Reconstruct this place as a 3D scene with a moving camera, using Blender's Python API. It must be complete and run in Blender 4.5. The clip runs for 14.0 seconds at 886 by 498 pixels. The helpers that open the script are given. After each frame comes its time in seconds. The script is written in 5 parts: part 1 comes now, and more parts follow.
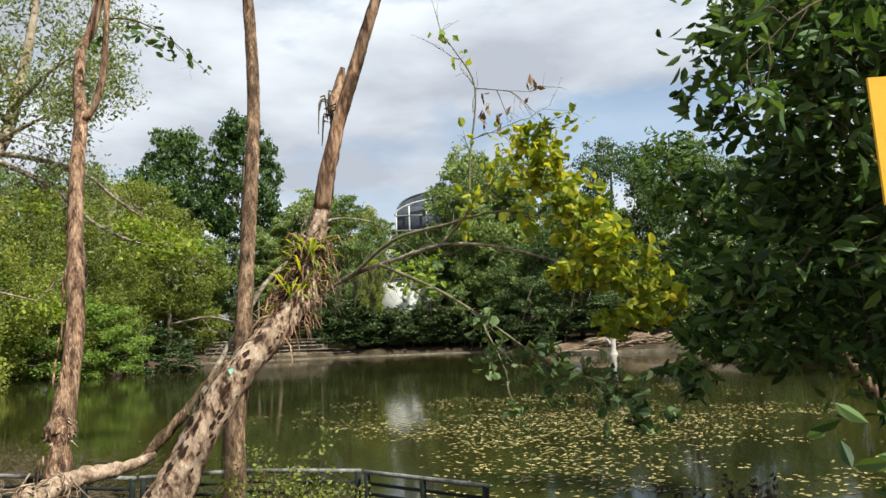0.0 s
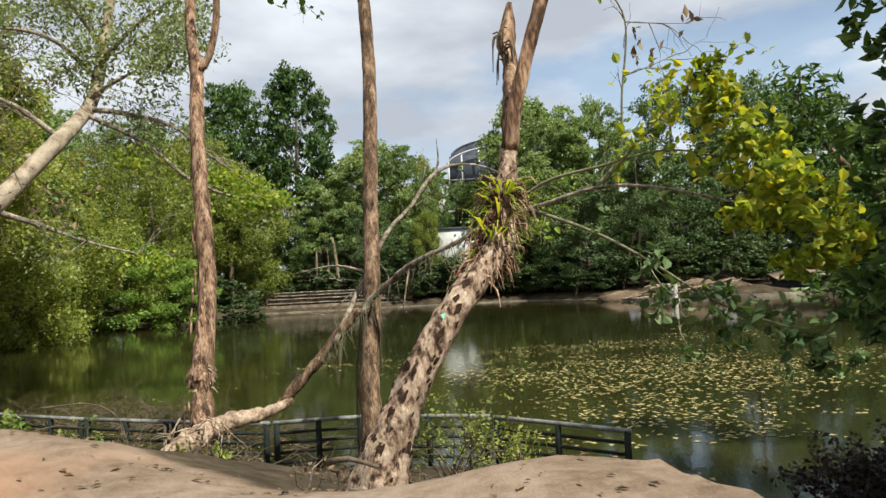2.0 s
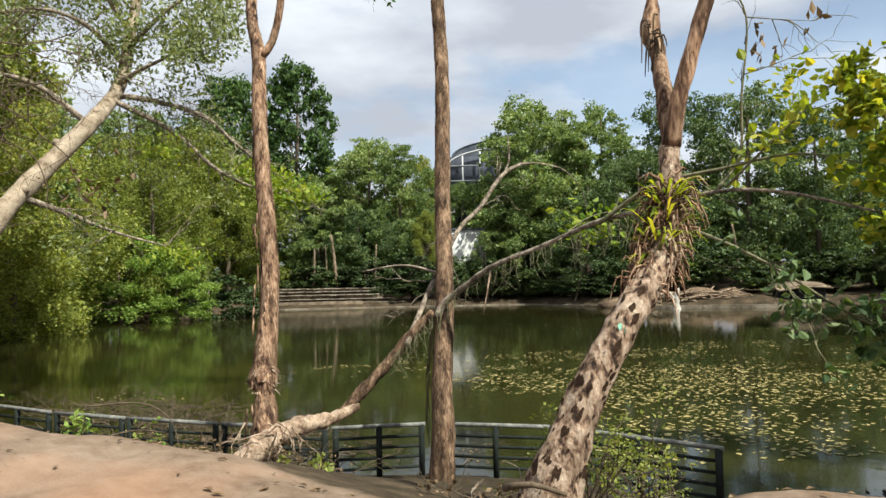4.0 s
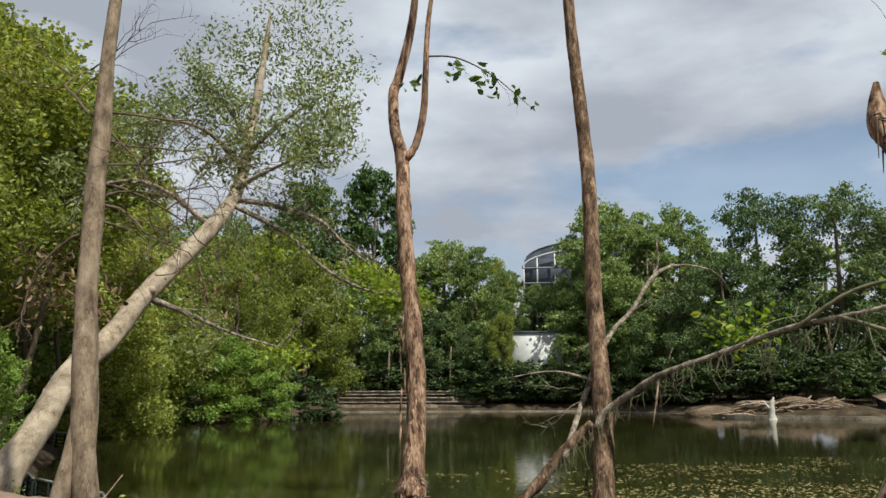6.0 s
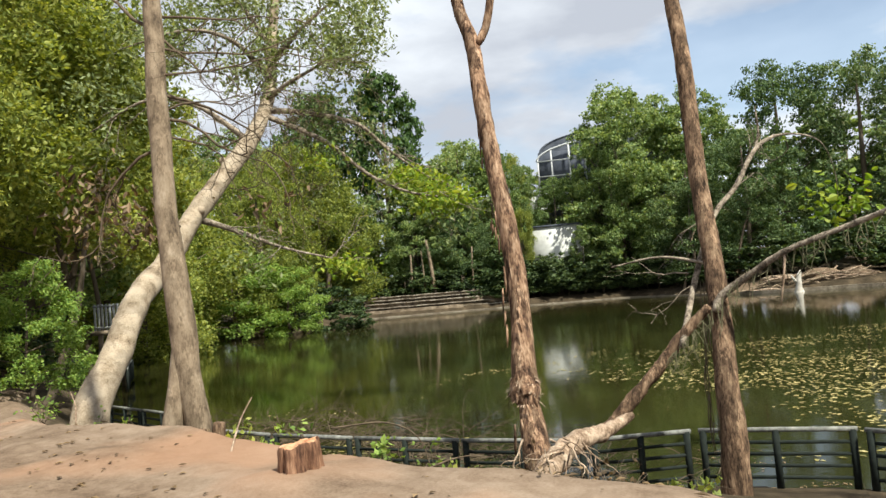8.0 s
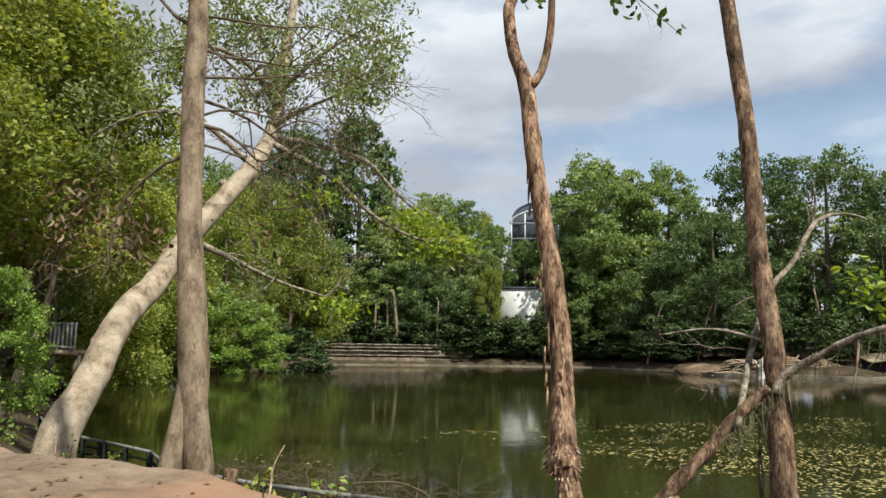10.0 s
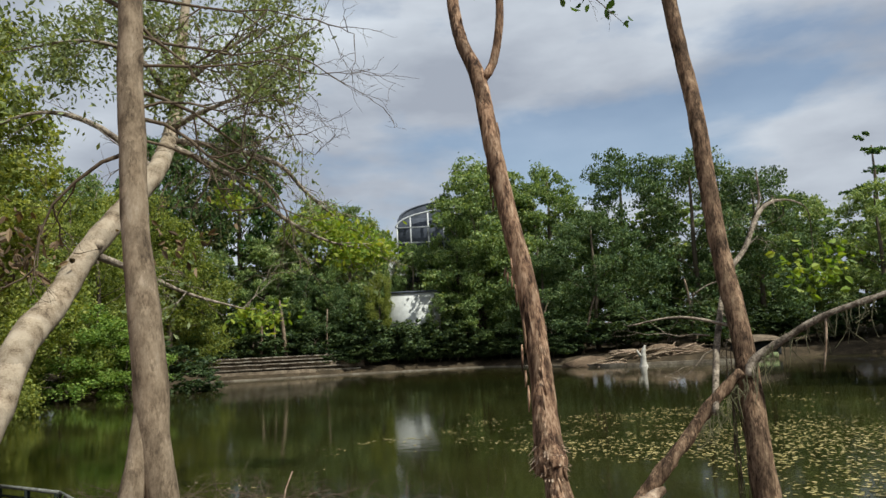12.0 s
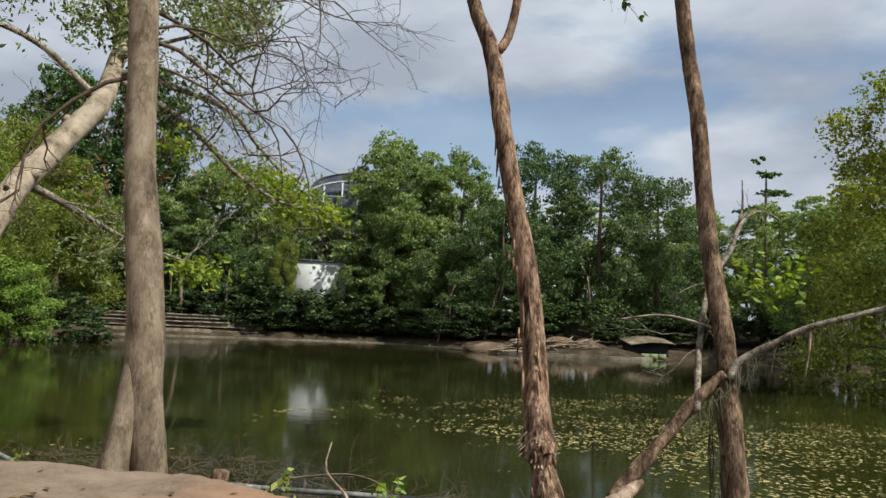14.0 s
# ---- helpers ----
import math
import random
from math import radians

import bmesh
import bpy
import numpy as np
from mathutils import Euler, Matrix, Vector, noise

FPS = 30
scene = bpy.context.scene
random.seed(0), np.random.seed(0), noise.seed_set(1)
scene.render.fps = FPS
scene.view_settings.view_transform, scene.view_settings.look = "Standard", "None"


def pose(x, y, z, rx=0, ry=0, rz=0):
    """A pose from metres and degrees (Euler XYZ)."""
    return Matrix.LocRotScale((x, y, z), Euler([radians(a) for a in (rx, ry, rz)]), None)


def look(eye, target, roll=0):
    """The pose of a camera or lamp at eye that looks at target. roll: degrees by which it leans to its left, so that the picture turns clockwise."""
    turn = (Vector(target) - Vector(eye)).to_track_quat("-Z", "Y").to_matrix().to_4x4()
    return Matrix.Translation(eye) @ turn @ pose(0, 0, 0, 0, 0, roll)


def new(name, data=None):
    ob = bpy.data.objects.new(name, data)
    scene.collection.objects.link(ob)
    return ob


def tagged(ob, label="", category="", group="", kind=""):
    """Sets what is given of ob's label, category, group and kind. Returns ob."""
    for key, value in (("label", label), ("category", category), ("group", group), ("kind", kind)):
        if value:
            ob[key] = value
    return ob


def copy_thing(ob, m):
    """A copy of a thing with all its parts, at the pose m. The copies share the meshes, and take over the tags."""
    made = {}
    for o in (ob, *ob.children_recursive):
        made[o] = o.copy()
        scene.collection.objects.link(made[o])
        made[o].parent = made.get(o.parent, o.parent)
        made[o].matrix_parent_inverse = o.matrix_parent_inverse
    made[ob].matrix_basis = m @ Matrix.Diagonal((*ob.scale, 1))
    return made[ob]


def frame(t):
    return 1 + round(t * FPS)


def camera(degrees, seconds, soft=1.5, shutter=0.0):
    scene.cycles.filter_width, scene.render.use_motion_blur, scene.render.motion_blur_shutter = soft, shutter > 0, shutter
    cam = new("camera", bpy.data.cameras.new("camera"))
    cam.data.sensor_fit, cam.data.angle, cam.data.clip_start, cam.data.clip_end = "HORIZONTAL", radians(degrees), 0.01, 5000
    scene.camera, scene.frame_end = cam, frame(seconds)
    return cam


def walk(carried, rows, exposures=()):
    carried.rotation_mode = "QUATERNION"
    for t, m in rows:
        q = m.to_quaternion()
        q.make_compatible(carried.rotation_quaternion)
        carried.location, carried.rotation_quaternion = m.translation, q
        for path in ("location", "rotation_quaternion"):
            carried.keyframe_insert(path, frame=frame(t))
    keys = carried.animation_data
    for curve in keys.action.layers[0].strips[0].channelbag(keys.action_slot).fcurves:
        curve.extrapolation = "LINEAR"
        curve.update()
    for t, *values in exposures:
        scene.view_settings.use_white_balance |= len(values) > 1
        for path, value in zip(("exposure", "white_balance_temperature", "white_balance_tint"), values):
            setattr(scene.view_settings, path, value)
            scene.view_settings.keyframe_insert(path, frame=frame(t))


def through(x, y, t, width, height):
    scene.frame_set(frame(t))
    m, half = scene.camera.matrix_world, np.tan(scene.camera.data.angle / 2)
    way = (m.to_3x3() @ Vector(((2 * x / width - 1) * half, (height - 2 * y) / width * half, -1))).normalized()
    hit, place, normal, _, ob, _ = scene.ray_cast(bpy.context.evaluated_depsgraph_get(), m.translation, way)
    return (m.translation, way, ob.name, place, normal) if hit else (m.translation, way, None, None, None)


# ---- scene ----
cam = camera(62.9, 14.0)
PATH = [
    (0, (3.202, -3.778, 1.748), (3.152, -1.791, 1.964), -2.0),
    (0.5, (2.818, -3.936, 1.783), (2.659, -1.946, 1.897), -2.5),
    (1, (2.45, -3.864, 1.749), (2.226, -1.88, 1.865), -5.3),
    (1.5, (2.068, -3.755, 1.751), (1.753, -1.782, 1.852), -0.9),
    (2, (1.678, -3.655, 1.752), (1.498, -1.665, 1.835), -2.7),
    (2.5, (1.286, -3.408, 1.764), (1.072, -1.426, 1.923), -4.9),
    (2.7, (1.143, -3.316, 1.771), (0.866, -1.34, 1.905), -3.2),
    (4.8, (-0.57, -3.151, 1.856), (-0.658, -1.154, 1.937), 0.1),
    (5, (-0.722, -3.157, 1.862), (-0.943, -1.174, 1.999), 1.3),
    (5.5, (-1.095, -3.018, 1.885), (-1.45, -1.064, 2.116), -1.2),
    (6, (-1.43, -2.927, 1.901), (-1.752, -0.988, 2.266), -0.1),
    (6.5, (-1.805, -2.813, 1.916), (-2.118, -0.847, 2.106), 0.8),
    (7, (-2.203, -2.661, 1.919), (-2.564, -0.712, 2.189), -3.2),
    (7.5, (-2.525, -2.578, 1.928), (-2.834, -0.612, 2.132), -3.2),
    (8, (-2.962, -2.443, 1.937), (-3.32, -0.478, 2.036), -4.7),
    (8.2, (-3.144, -2.322, 1.95), (-3.544, -0.372, 2.142), -4.5),
    (10.3, (-4.558, -1.658, 1.906), (-4.774, 0.314, 2.158), 1.7),
    (10.5, (-4.703, -1.626, 1.903), (-4.85, 0.352, 2.165), 0.3),
    (11, (-5.072, -1.532, 1.908), (-5.219, 0.457, 2.052), -0.8),
    (11.5, (-5.402, -1.301, 1.897), (-5.543, 0.684, 2.097), -2.9),
    (12, (-5.711, -1.185, 1.9), (-5.622, 0.797, 2.153), -2.7),
    (12.5, (-6.05, -1.041, 1.93), (-5.779, 0.935, 2.073), -2.3),
    (13, (-6.365, -0.84, 1.904), (-5.981, 1.113, 2.095), -5.7),
    (13.5, (-6.754, -0.754, 1.873), (-6.251, 1.171, 2.084), 2.4),
    (14, (-7.137, -0.655, 1.876), (-6.779, 1.303, 2.068), 2.8),
]
walk(cam, [(t, look(eye, target, roll)) for t, eye, target, roll in PATH],
     ((0.0, 0.74, 6500, 4), (1.5, 0.82, 6500, 4), (2.5, 0.59, 6500, 4), (5.0, 0.88, 6450, 4), (6.0, 0.32, 6350, 4), (6.5, 0.49, 6400, 4), (7.0, 0.44, 6450, 4), (7.5, 0.49, 6500, 4), (8.0, 0.86, 6550, 4), (10.5, 0.54, 6400, 4), (11.0, 0.59, 6500, 4), (11.5, 0.82, 6450, 4), (12.0, 0.24, 6250, 4), (12.5, 0.39, 6300, 4), (13.0, 0.44, 6350, 4), (14.0, 0.29, 6200, 4)))

# ---- world, sun, exposure ----
SUN_ELEV, SUN_AZ = radians(54), radians(130)
world = bpy.data.worlds.new("sky_world")
scene.world = world
world.use_nodes = True
wn, wl = world.node_tree.nodes, world.node_tree.links
wn.clear()
w_out = wn.new("ShaderNodeOutputWorld")
w_bg = wn.new("ShaderNodeBackground")
w_sky = wn.new("ShaderNodeTexSky")
w_sky.sky_type, w_sky.sun_disc, w_sky.sun_elevation, w_sky.sun_rotation = "NISHITA", False, SUN_ELEV, SUN_AZ
w_co = wn.new("ShaderNodeTexCoord")
w_map = wn.new("ShaderNodeMapping")
w_map.inputs["Scale"].default_value = (1.0, 1.0, 2.6)
w_map.inputs["Location"].default_value = (0.9, 0.35, 0.55)
w_n1 = wn.new("ShaderNodeTexNoise")
w_n1.inputs["Scale"].default_value, w_n1.inputs["Detail"].default_value, w_n1.inputs["Roughness"].default_value = 2.6, 7, 0.52
w_n2 = wn.new("ShaderNodeTexNoise")
w_n2.inputs["Scale"].default_value, w_n2.inputs["Detail"].default_value = 3.4, 6
w_r1 = wn.new("ShaderNodeValToRGB")
w_r1.color_ramp.elements[0].position, w_r1.color_ramp.elements[1].position = 0.33, 0.44
w_r1.color_ramp.elements[0].color = (0.32, 0.32, 0.32, 1)
w_r2 = wn.new("ShaderNodeValToRGB")
w_r2.color_ramp.elements[0].position, w_r2.color_ramp.elements[0].color = 0.38, (3.3, 3.45, 4.05, 1)
w_r2.color_ramp.elements[1].position, w_r2.color_ramp.elements[1].color = 0.68, (5.9, 6.05, 6.6, 1)
w_mix = wn.new("ShaderNodeMix")
w_mix.data_type = "RGBA"
wl.new(w_co.outputs["Generated"], w_map.inputs["Vector"])
wl.new(w_map.outputs[0], w_n1.inputs["Vector"])
wl.new(w_map.outputs[0], w_n2.inputs["Vector"])
# a break in the cloud cover, low over the far bank to the right
w_nrm = wn.new("ShaderNodeVectorMath")
w_nrm.operation = "NORMALIZE"
w_dot = wn.new("ShaderNodeVectorMath")
w_dot.operation = "DOT_PRODUCT"
w_dot.inputs[1].default_value = (0.36, 0.90, 0.25)
w_gap = wn.new("ShaderNodeMapRange")
w_gap.inputs["From Min"].default_value, w_gap.inputs["From Max"].default_value = 0.962, 1.0
w_gap.inputs["To Min"].default_value, w_gap.inputs["To Max"].default_value = 0.0, -0.15
w_cov = wn.new("ShaderNodeMath")
wl.new(w_co.outputs["Generated"], w_nrm.inputs[0])
wl.new(w_nrm.outputs[0], w_dot.inputs[0])
wl.new(w_dot.outputs["Value"], w_gap.inputs[0])
wl.new(w_n1.outputs[0], w_cov.inputs[0])
wl.new(w_gap.outputs[0], w_cov.inputs[1])
wl.new(w_cov.outputs[0], w_r1.inputs[0])
wl.new(w_n2.outputs[0], w_r2.inputs[0])
wl.new(w_r1.outputs[0], w_mix.inputs[0])
wl.new(w_sky.outputs[0], w_mix.inputs[6])
wl.new(w_r2.outputs[0], w_mix.inputs[7])
wl.new(w_mix.outputs[2], w_bg.inputs[0])
w_bg.inputs[1].default_value = 0.1
wl.new(w_bg.outputs[0], w_out.inputs[0])

sun = new("sun", bpy.data.lights.new("sun", "SUN"))
sun.data.energy, sun.data.angle, sun.data.color = 5.0, radians(1.5), (1.0, 0.96, 0.87)
# light travels from the sun's place in the sky
sd = Vector((math.sin(SUN_AZ) * math.cos(SUN_ELEV), math.cos(SUN_AZ) * math.cos(SUN_ELEV), math.sin(SUN_ELEV)))
sun.rotation_mode = "QUATERNION"
sun.rotation_quaternion = sd.to_track_quat("Z", "Y")
sun.location = sd * 200


# ---- materials ----
def material(name):
    m = bpy.data.materials.new(name)
    m.use_nodes = True
    nt = m.node_tree
    return m, nt.nodes, nt.links, nt.nodes["Principled BSDF"]


def ramp(nodes, stops):
    r = nodes.new("ShaderNodeValToRGB")
    e = r.color_ramp.elements
    while len(e) < len(stops):
        e.new(0.5)
    for k, (p, c) in enumerate(stops):
        e[k].position, e[k].color = p, (*c, 1)
    return r


def surface(name, stops, scale=4.0, rough=0.85, bump=0.3, bump_scale=30.0, stretch=(1, 1, 1), detail=8, metal=0.0, distance=0.02, spec=0.3, flake=0.0, flake_scale=5.0):
    """Two scales of noise colour the surface; a finer one gives its relief."""
    m, n, l, b = material(name)
    co = n.new("ShaderNodeTexCoord")
    mp = n.new("ShaderNodeMapping")
    mp.inputs["Scale"].default_value = stretch
    l.new(co.outputs["Object"], mp.inputs[0])
    big = n.new("ShaderNodeTexNoise")
    big.inputs["Scale"].default_value, big.inputs["Detail"].default_value, big.inputs["Roughness"].default_value = scale, detail, 0.65
    fine = n.new("ShaderNodeTexNoise")
    fine.inputs["Scale"].default_value, fine.inputs["Detail"].default_value = bump_scale, 6
    l.new(mp.outputs[0], big.inputs["Vector"])
    l.new(mp.outputs[0], fine.inputs["Vector"])
    mixv = n.new("ShaderNodeMath")
    mixv.operation = "MULTIPLY_ADD"
    mixv.inputs[1].default_value, mixv.inputs[2].default_value = 0.3, -0.15
    l.new(fine.outputs[0], mixv.inputs[0])
    add = n.new("ShaderNodeMath")
    l.new(big.outputs[0], add.inputs[0])
    l.new(mixv.outputs[0], add.inputs[1])
    r = ramp(n, stops)
    l.new(add.outputs[0], r.inputs[0])
    l.new(r.outputs[0], b.inputs["Base Color"])
    bp = n.new("ShaderNodeBump")
    bp.inputs["Strength"].default_value, bp.inputs["Distance"].default_value = bump, distance
    l.new(add.outputs[0], bp.inputs["Height"])
    if flake:
        # plates of bark, each of its own shade, with edges bent by noise
        wob = n.new("ShaderNodeMix")
        wob.data_type, wob.blend_type = "RGBA", "LINEAR_LIGHT"
        wob.inputs[0].default_value = 0.12
        l.new(mp.outputs[0], wob.inputs[6])
        l.new(fine.outputs["Color"], wob.inputs[7])
        vo = n.new("ShaderNodeTexVoronoi")
        vo.inputs["Scale"].default_value = flake_scale
        l.new(wob.outputs[2], vo.inputs["Vector"])
        sep = n.new("ShaderNodeSeparateColor")
        l.new(vo.outputs["Color"], sep.inputs[0])
        sh = n.new("ShaderNodeMapRange")
        sh.inputs["To Min"].default_value, sh.inputs["To Max"].default_value = 1 - flake, 1 + flake
        l.new(sep.outputs[0], sh.inputs[0])
        mul = n.new("ShaderNodeMix")
        mul.data_type, mul.blend_type = "RGBA", "MULTIPLY"
        mul.inputs[0].default_value = 1.0
        l.new(r.outputs[0], mul.inputs[6])
        l.new(sh.outputs[0], mul.inputs[7])
        l.new(mul.outputs[2], b.inputs["Base Color"])
        hs = n.new("ShaderNodeMath")
        hs.operation = "MULTIPLY_ADD"
        hs.inputs[1].default_value = 0.7
        l.new(sep.outputs[0], hs.inputs[0])
        l.new(add.outputs[0], hs.inputs[2])
        l.new(hs.outputs[0], bp.inputs["Height"])
    l.new(bp.outputs[0], b.inputs["Normal"])
    b.inputs["Roughness"].default_value = rough
    b.inputs["Metallic"].default_value = metal
    b.inputs["Specular IOR Level"].default_value = spec
    return m


def foliage(name, stops, through=0.35, rough=0.55, spec=0.25):
    """Leaf colour varies from leaf to leaf and from plant to plant; part of the light passes through."""
    m, n, l, b = material(name)
    geo = n.new("ShaderNodeNewGeometry")
    info = n.new("ShaderNodeObjectInfo")
    a = n.new("ShaderNodeMath")
    a.operation = "MULTIPLY_ADD"
    a.inputs[1].default_value, a.inputs[2].default_value = 0.3, -0.15
    l.new(info.outputs["Random"], a.inputs[0])
    s = n.new("ShaderNodeMath")
    l.new(geo.outputs["Random Per Island"], s.inputs[0])
    l.new(a.outputs[0], s.inputs[1])
    r = ramp(n, stops)
    l.new(s.outputs[0], r.inputs[0])
    l.new(r.outputs[0], b.inputs["Base Color"])
    b.inputs["Roughness"].default_value = rough
    b.inputs["Specular IOR Level"].default_value = spec
    t = n.new("ShaderNodeBsdfTranslucent")
    g = n.new("ShaderNodeMix")
    g.data_type, g.blend_type = "RGBA", "MULTIPLY"
    g.inputs[0].default_value, g.inputs[7].default_value = 1.0, (1.25, 1.15, 0.45, 1)
    l.new(r.outputs[0], g.inputs[6])
    l.new(g.outputs[2], t.inputs[0])
    mx = n.new("ShaderNodeMixShader")
    mx.inputs[0].default_value = through
    l.new(b.outputs[0], mx.inputs[1])
    l.new(t.outputs[0], mx.inputs[2])
    l.new(mx.outputs[0], n["Material Output"].inputs[0])
    return m




def ground_material():
    """Trodden sandy dirt that turns to a darker brown down the bank; the mesh says how much darker it is where."""
    m, n, l, b = material("dirt_two_tone")
    co = n.new("ShaderNodeTexCoord")
    layers = []
    for sc, de, ro in ((0.7, 10, 0.66), (5.5, 8, 0.7), (42.0, 4, 0.6), (0.35, 3, 0.5)):
        t = n.new("ShaderNodeTexNoise")
        t.inputs["Scale"].default_value, t.inputs["Detail"].default_value, t.inputs["Roughness"].default_value = sc, de, ro
        l.new(co.outputs["Object"], t.inputs["Vector"])
        layers.append(t)

    def math_node(op, a, c):
        q = n.new("ShaderNodeMath")
        q.operation = op
        for k, v in enumerate((a, c)):
            if isinstance(v, float):
                q.inputs[k].default_value = v
            else:
                l.new(v, q.inputs[k])
        return q.outputs[0]

    mixed = math_node("ADD", math_node("MULTIPLY", layers[0].outputs[0], 0.5), math_node("ADD", math_node("MULTIPLY", layers[1].outputs[0], 0.32), math_node("MULTIPLY", layers[2].outputs[0], 0.18)))
    sand = ramp(n, [(0.36, (0.085, 0.056, 0.038)), (0.45, (0.15, 0.105, 0.073)), (0.53, (0.205, 0.15, 0.109)), (0.64, (0.27, 0.208, 0.158))])
    l.new(mixed, sand.inputs[0])
    # rusty patches of bare clay
    clay = ramp(n, [(0.52, (0, 0, 0)), (0.66, (0.6, 0.6, 0.6))])
    l.new(layers[3].outputs[0], clay.inputs[0])
    rust = n.new("ShaderNodeMix")
    rust.data_type = "RGBA"
    l.new(clay.outputs[0], rust.inputs[0])
    l.new(sand.outputs[0], rust.inputs[6])
    rust.inputs[7].default_value = (0.27, 0.145, 0.085, 1)
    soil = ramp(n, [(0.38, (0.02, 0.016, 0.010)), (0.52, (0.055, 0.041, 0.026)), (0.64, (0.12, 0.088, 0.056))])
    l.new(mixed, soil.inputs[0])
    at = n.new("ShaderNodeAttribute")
    at.attribute_name = "bank_tone"
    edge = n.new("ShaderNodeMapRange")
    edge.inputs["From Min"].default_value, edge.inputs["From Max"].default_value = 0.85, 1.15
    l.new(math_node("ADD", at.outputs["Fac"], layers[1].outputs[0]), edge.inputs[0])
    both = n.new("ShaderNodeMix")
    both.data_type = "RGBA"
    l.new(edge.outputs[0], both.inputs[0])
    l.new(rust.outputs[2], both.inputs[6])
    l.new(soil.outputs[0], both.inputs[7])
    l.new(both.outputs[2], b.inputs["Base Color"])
    bp = n.new("ShaderNodeBump")
    bp.inputs["Strength"].default_value, bp.inputs["Distance"].default_value = 0.8, 0.05
    l.new(mixed, bp.inputs["Height"])
    l.new(bp.outputs[0], b.inputs["Normal"])
    b.inputs["Roughness"].default_value = 0.95
    b.inputs["Specular IOR Level"].default_value = 0.1
    return m


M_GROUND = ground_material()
M_BANK = surface("bank_soil", [(0.3, (0.06, 0.042, 0.028)), (0.52, (0.15, 0.105, 0.07)), (0.72, (0.27, 0.195, 0.135))], 0.35, 0.95, 0.8, 3, distance=0.1, spec=0.1)
M_BARK_B = surface("peeling_bark", [(0.32, (0.028, 0.017, 0.012)), (0.43, (0.105, 0.06, 0.038)), (0.52, (0.205, 0.125, 0.078)), (0.66, (0.34, 0.235, 0.16))], 6, 0.9, 0.6, 24, (1.5, 1.5, 0.3), distance=0.03, spec=0.15, flake=0.5, flake_scale=5)
M_BARK_C = surface("brown_bark", [(0.32, (0.032, 0.021, 0.014)), (0.45, (0.10, 0.062, 0.039)), (0.55, (0.175, 0.112, 0.071)), (0.70, (0.30, 0.21, 0.135))], 7, 0.9, 0.6, 28, (1.5, 1.5, 0.4), distance=0.025, spec=0.15, flake=0.45, flake_scale=7)
M_BARK_A = surface("grey_bark", [(0.30, (0.055, 0.04, 0.028)), (0.45, (0.155, 0.115, 0.078)), (0.58, (0.235, 0.18, 0.126)), (0.75, (0.32, 0.26, 0.195))], 5, 0.92, 0.6, 34, (1.2, 1.2, 0.5), distance=0.02, spec=0.15, flake=0.2, flake_scale=9)
M_BARK_L = surface("pale_bark", [(0.30, (0.07, 0.05, 0.034)), (0.40, (0.19, 0.145, 0.10)), (0.52, (0.285, 0.23, 0.168)), (0.75, (0.37, 0.31, 0.24))], 2.4, 0.92, 0.6, 26, distance=0.025, spec=0.15, flake=0.2, flake_scale=3.5)
M_BARK_M = surface("mottled_bark", [(0.37, (0.028, 0.017, 0.012)), (0.44, (0.14, 0.086, 0.056)), (0.51, (0.27, 0.19, 0.132)), (0.66, (0.43, 0.34, 0.26))], 9, 0.85, 0.9, 26, (1.2, 1.2, 0.7), distance=0.04, spec=0.2, flake=0.3, flake_scale=11)
M_WOOD_PALE = surface("bare_wood", [(0.32, (0.08, 0.048, 0.03)), (0.45, (0.23, 0.16, 0.11)), (0.56, (0.35, 0.26, 0.19)), (0.7, (0.46, 0.37, 0.28))], 5, 0.85, 0.7, 24, (1, 1, 1), distance=0.02, spec=0.2, flake=0.25, flake_scale=6)
M_TWIG = surface("twig", [(0.3, (0.045, 0.032, 0.022)), (0.6, (0.13, 0.098, 0.066))], 8, 0.9, 0.4, 30, spec=0.15)
M_TWIG_GREEN = surface("lichen_branch", [(0.3, (0.07, 0.064, 0.036)), (0.6, (0.18, 0.17, 0.10)), (0.8, (0.27, 0.26, 0.17))], 8, 0.9, 0.4, 30, spec=0.15)
M_TRUNK_FAR = surface("far_bark", [(0.3, (0.06, 0.045, 0.03)), (0.7, (0.2, 0.16, 0.12))], 0.8, 0.95, 0.5, 6, spec=0.1)
M_LEDGE = surface("pale_stone_ledge", [(0.36, (0.07, 0.055, 0.04)), (0.5, (0.22, 0.185, 0.145)), (0.66, (0.38, 0.34, 0.275))], 1.2, 0.9, 0.5, 8, distance=0.03, spec=0.2)
# brown-black of the bark pits, painted shade rather than depth
M_PIT_SHADE = surface("pit_shade_brown", [(0.3, (0.014, 0.009, 0.006)), (0.7, (0.05, 0.03, 0.02))], 20, 0.95, 0.6, 60, spec=0.05)
M_STUMP = surface("sawn_red_wood", [(0.36, (0.045, 0.022, 0.014)), (0.47, (0.12, 0.06, 0.036)), (0.58, (0.23, 0.125, 0.075)), (0.72, (0.36, 0.23, 0.15))], 12, 0.85, 0.8, 40, (1.5, 1.5, 0.25), distance=0.02, spec=0.2)
M_STUMP_TOP = surface("raw_cut_wood", [(0.34, (0.26, 0.11, 0.055)), (0.5, (0.42, 0.22, 0.12)), (0.7, (0.52, 0.33, 0.21))], 9, 0.85, 0.5, 30, distance=0.01, spec=0.2)
M_BOUGH = surface("weathered_bough", [(0.32, (0.05, 0.04, 0.03)), (0.45, (0.15, 0.12, 0.092)), (0.56, (0.26, 0.215, 0.165)), (0.7, (0.37, 0.315, 0.25))], 7, 0.9, 0.6, 28, distance=0.02, spec=0.15, flake=0.25, flake_scale=9)
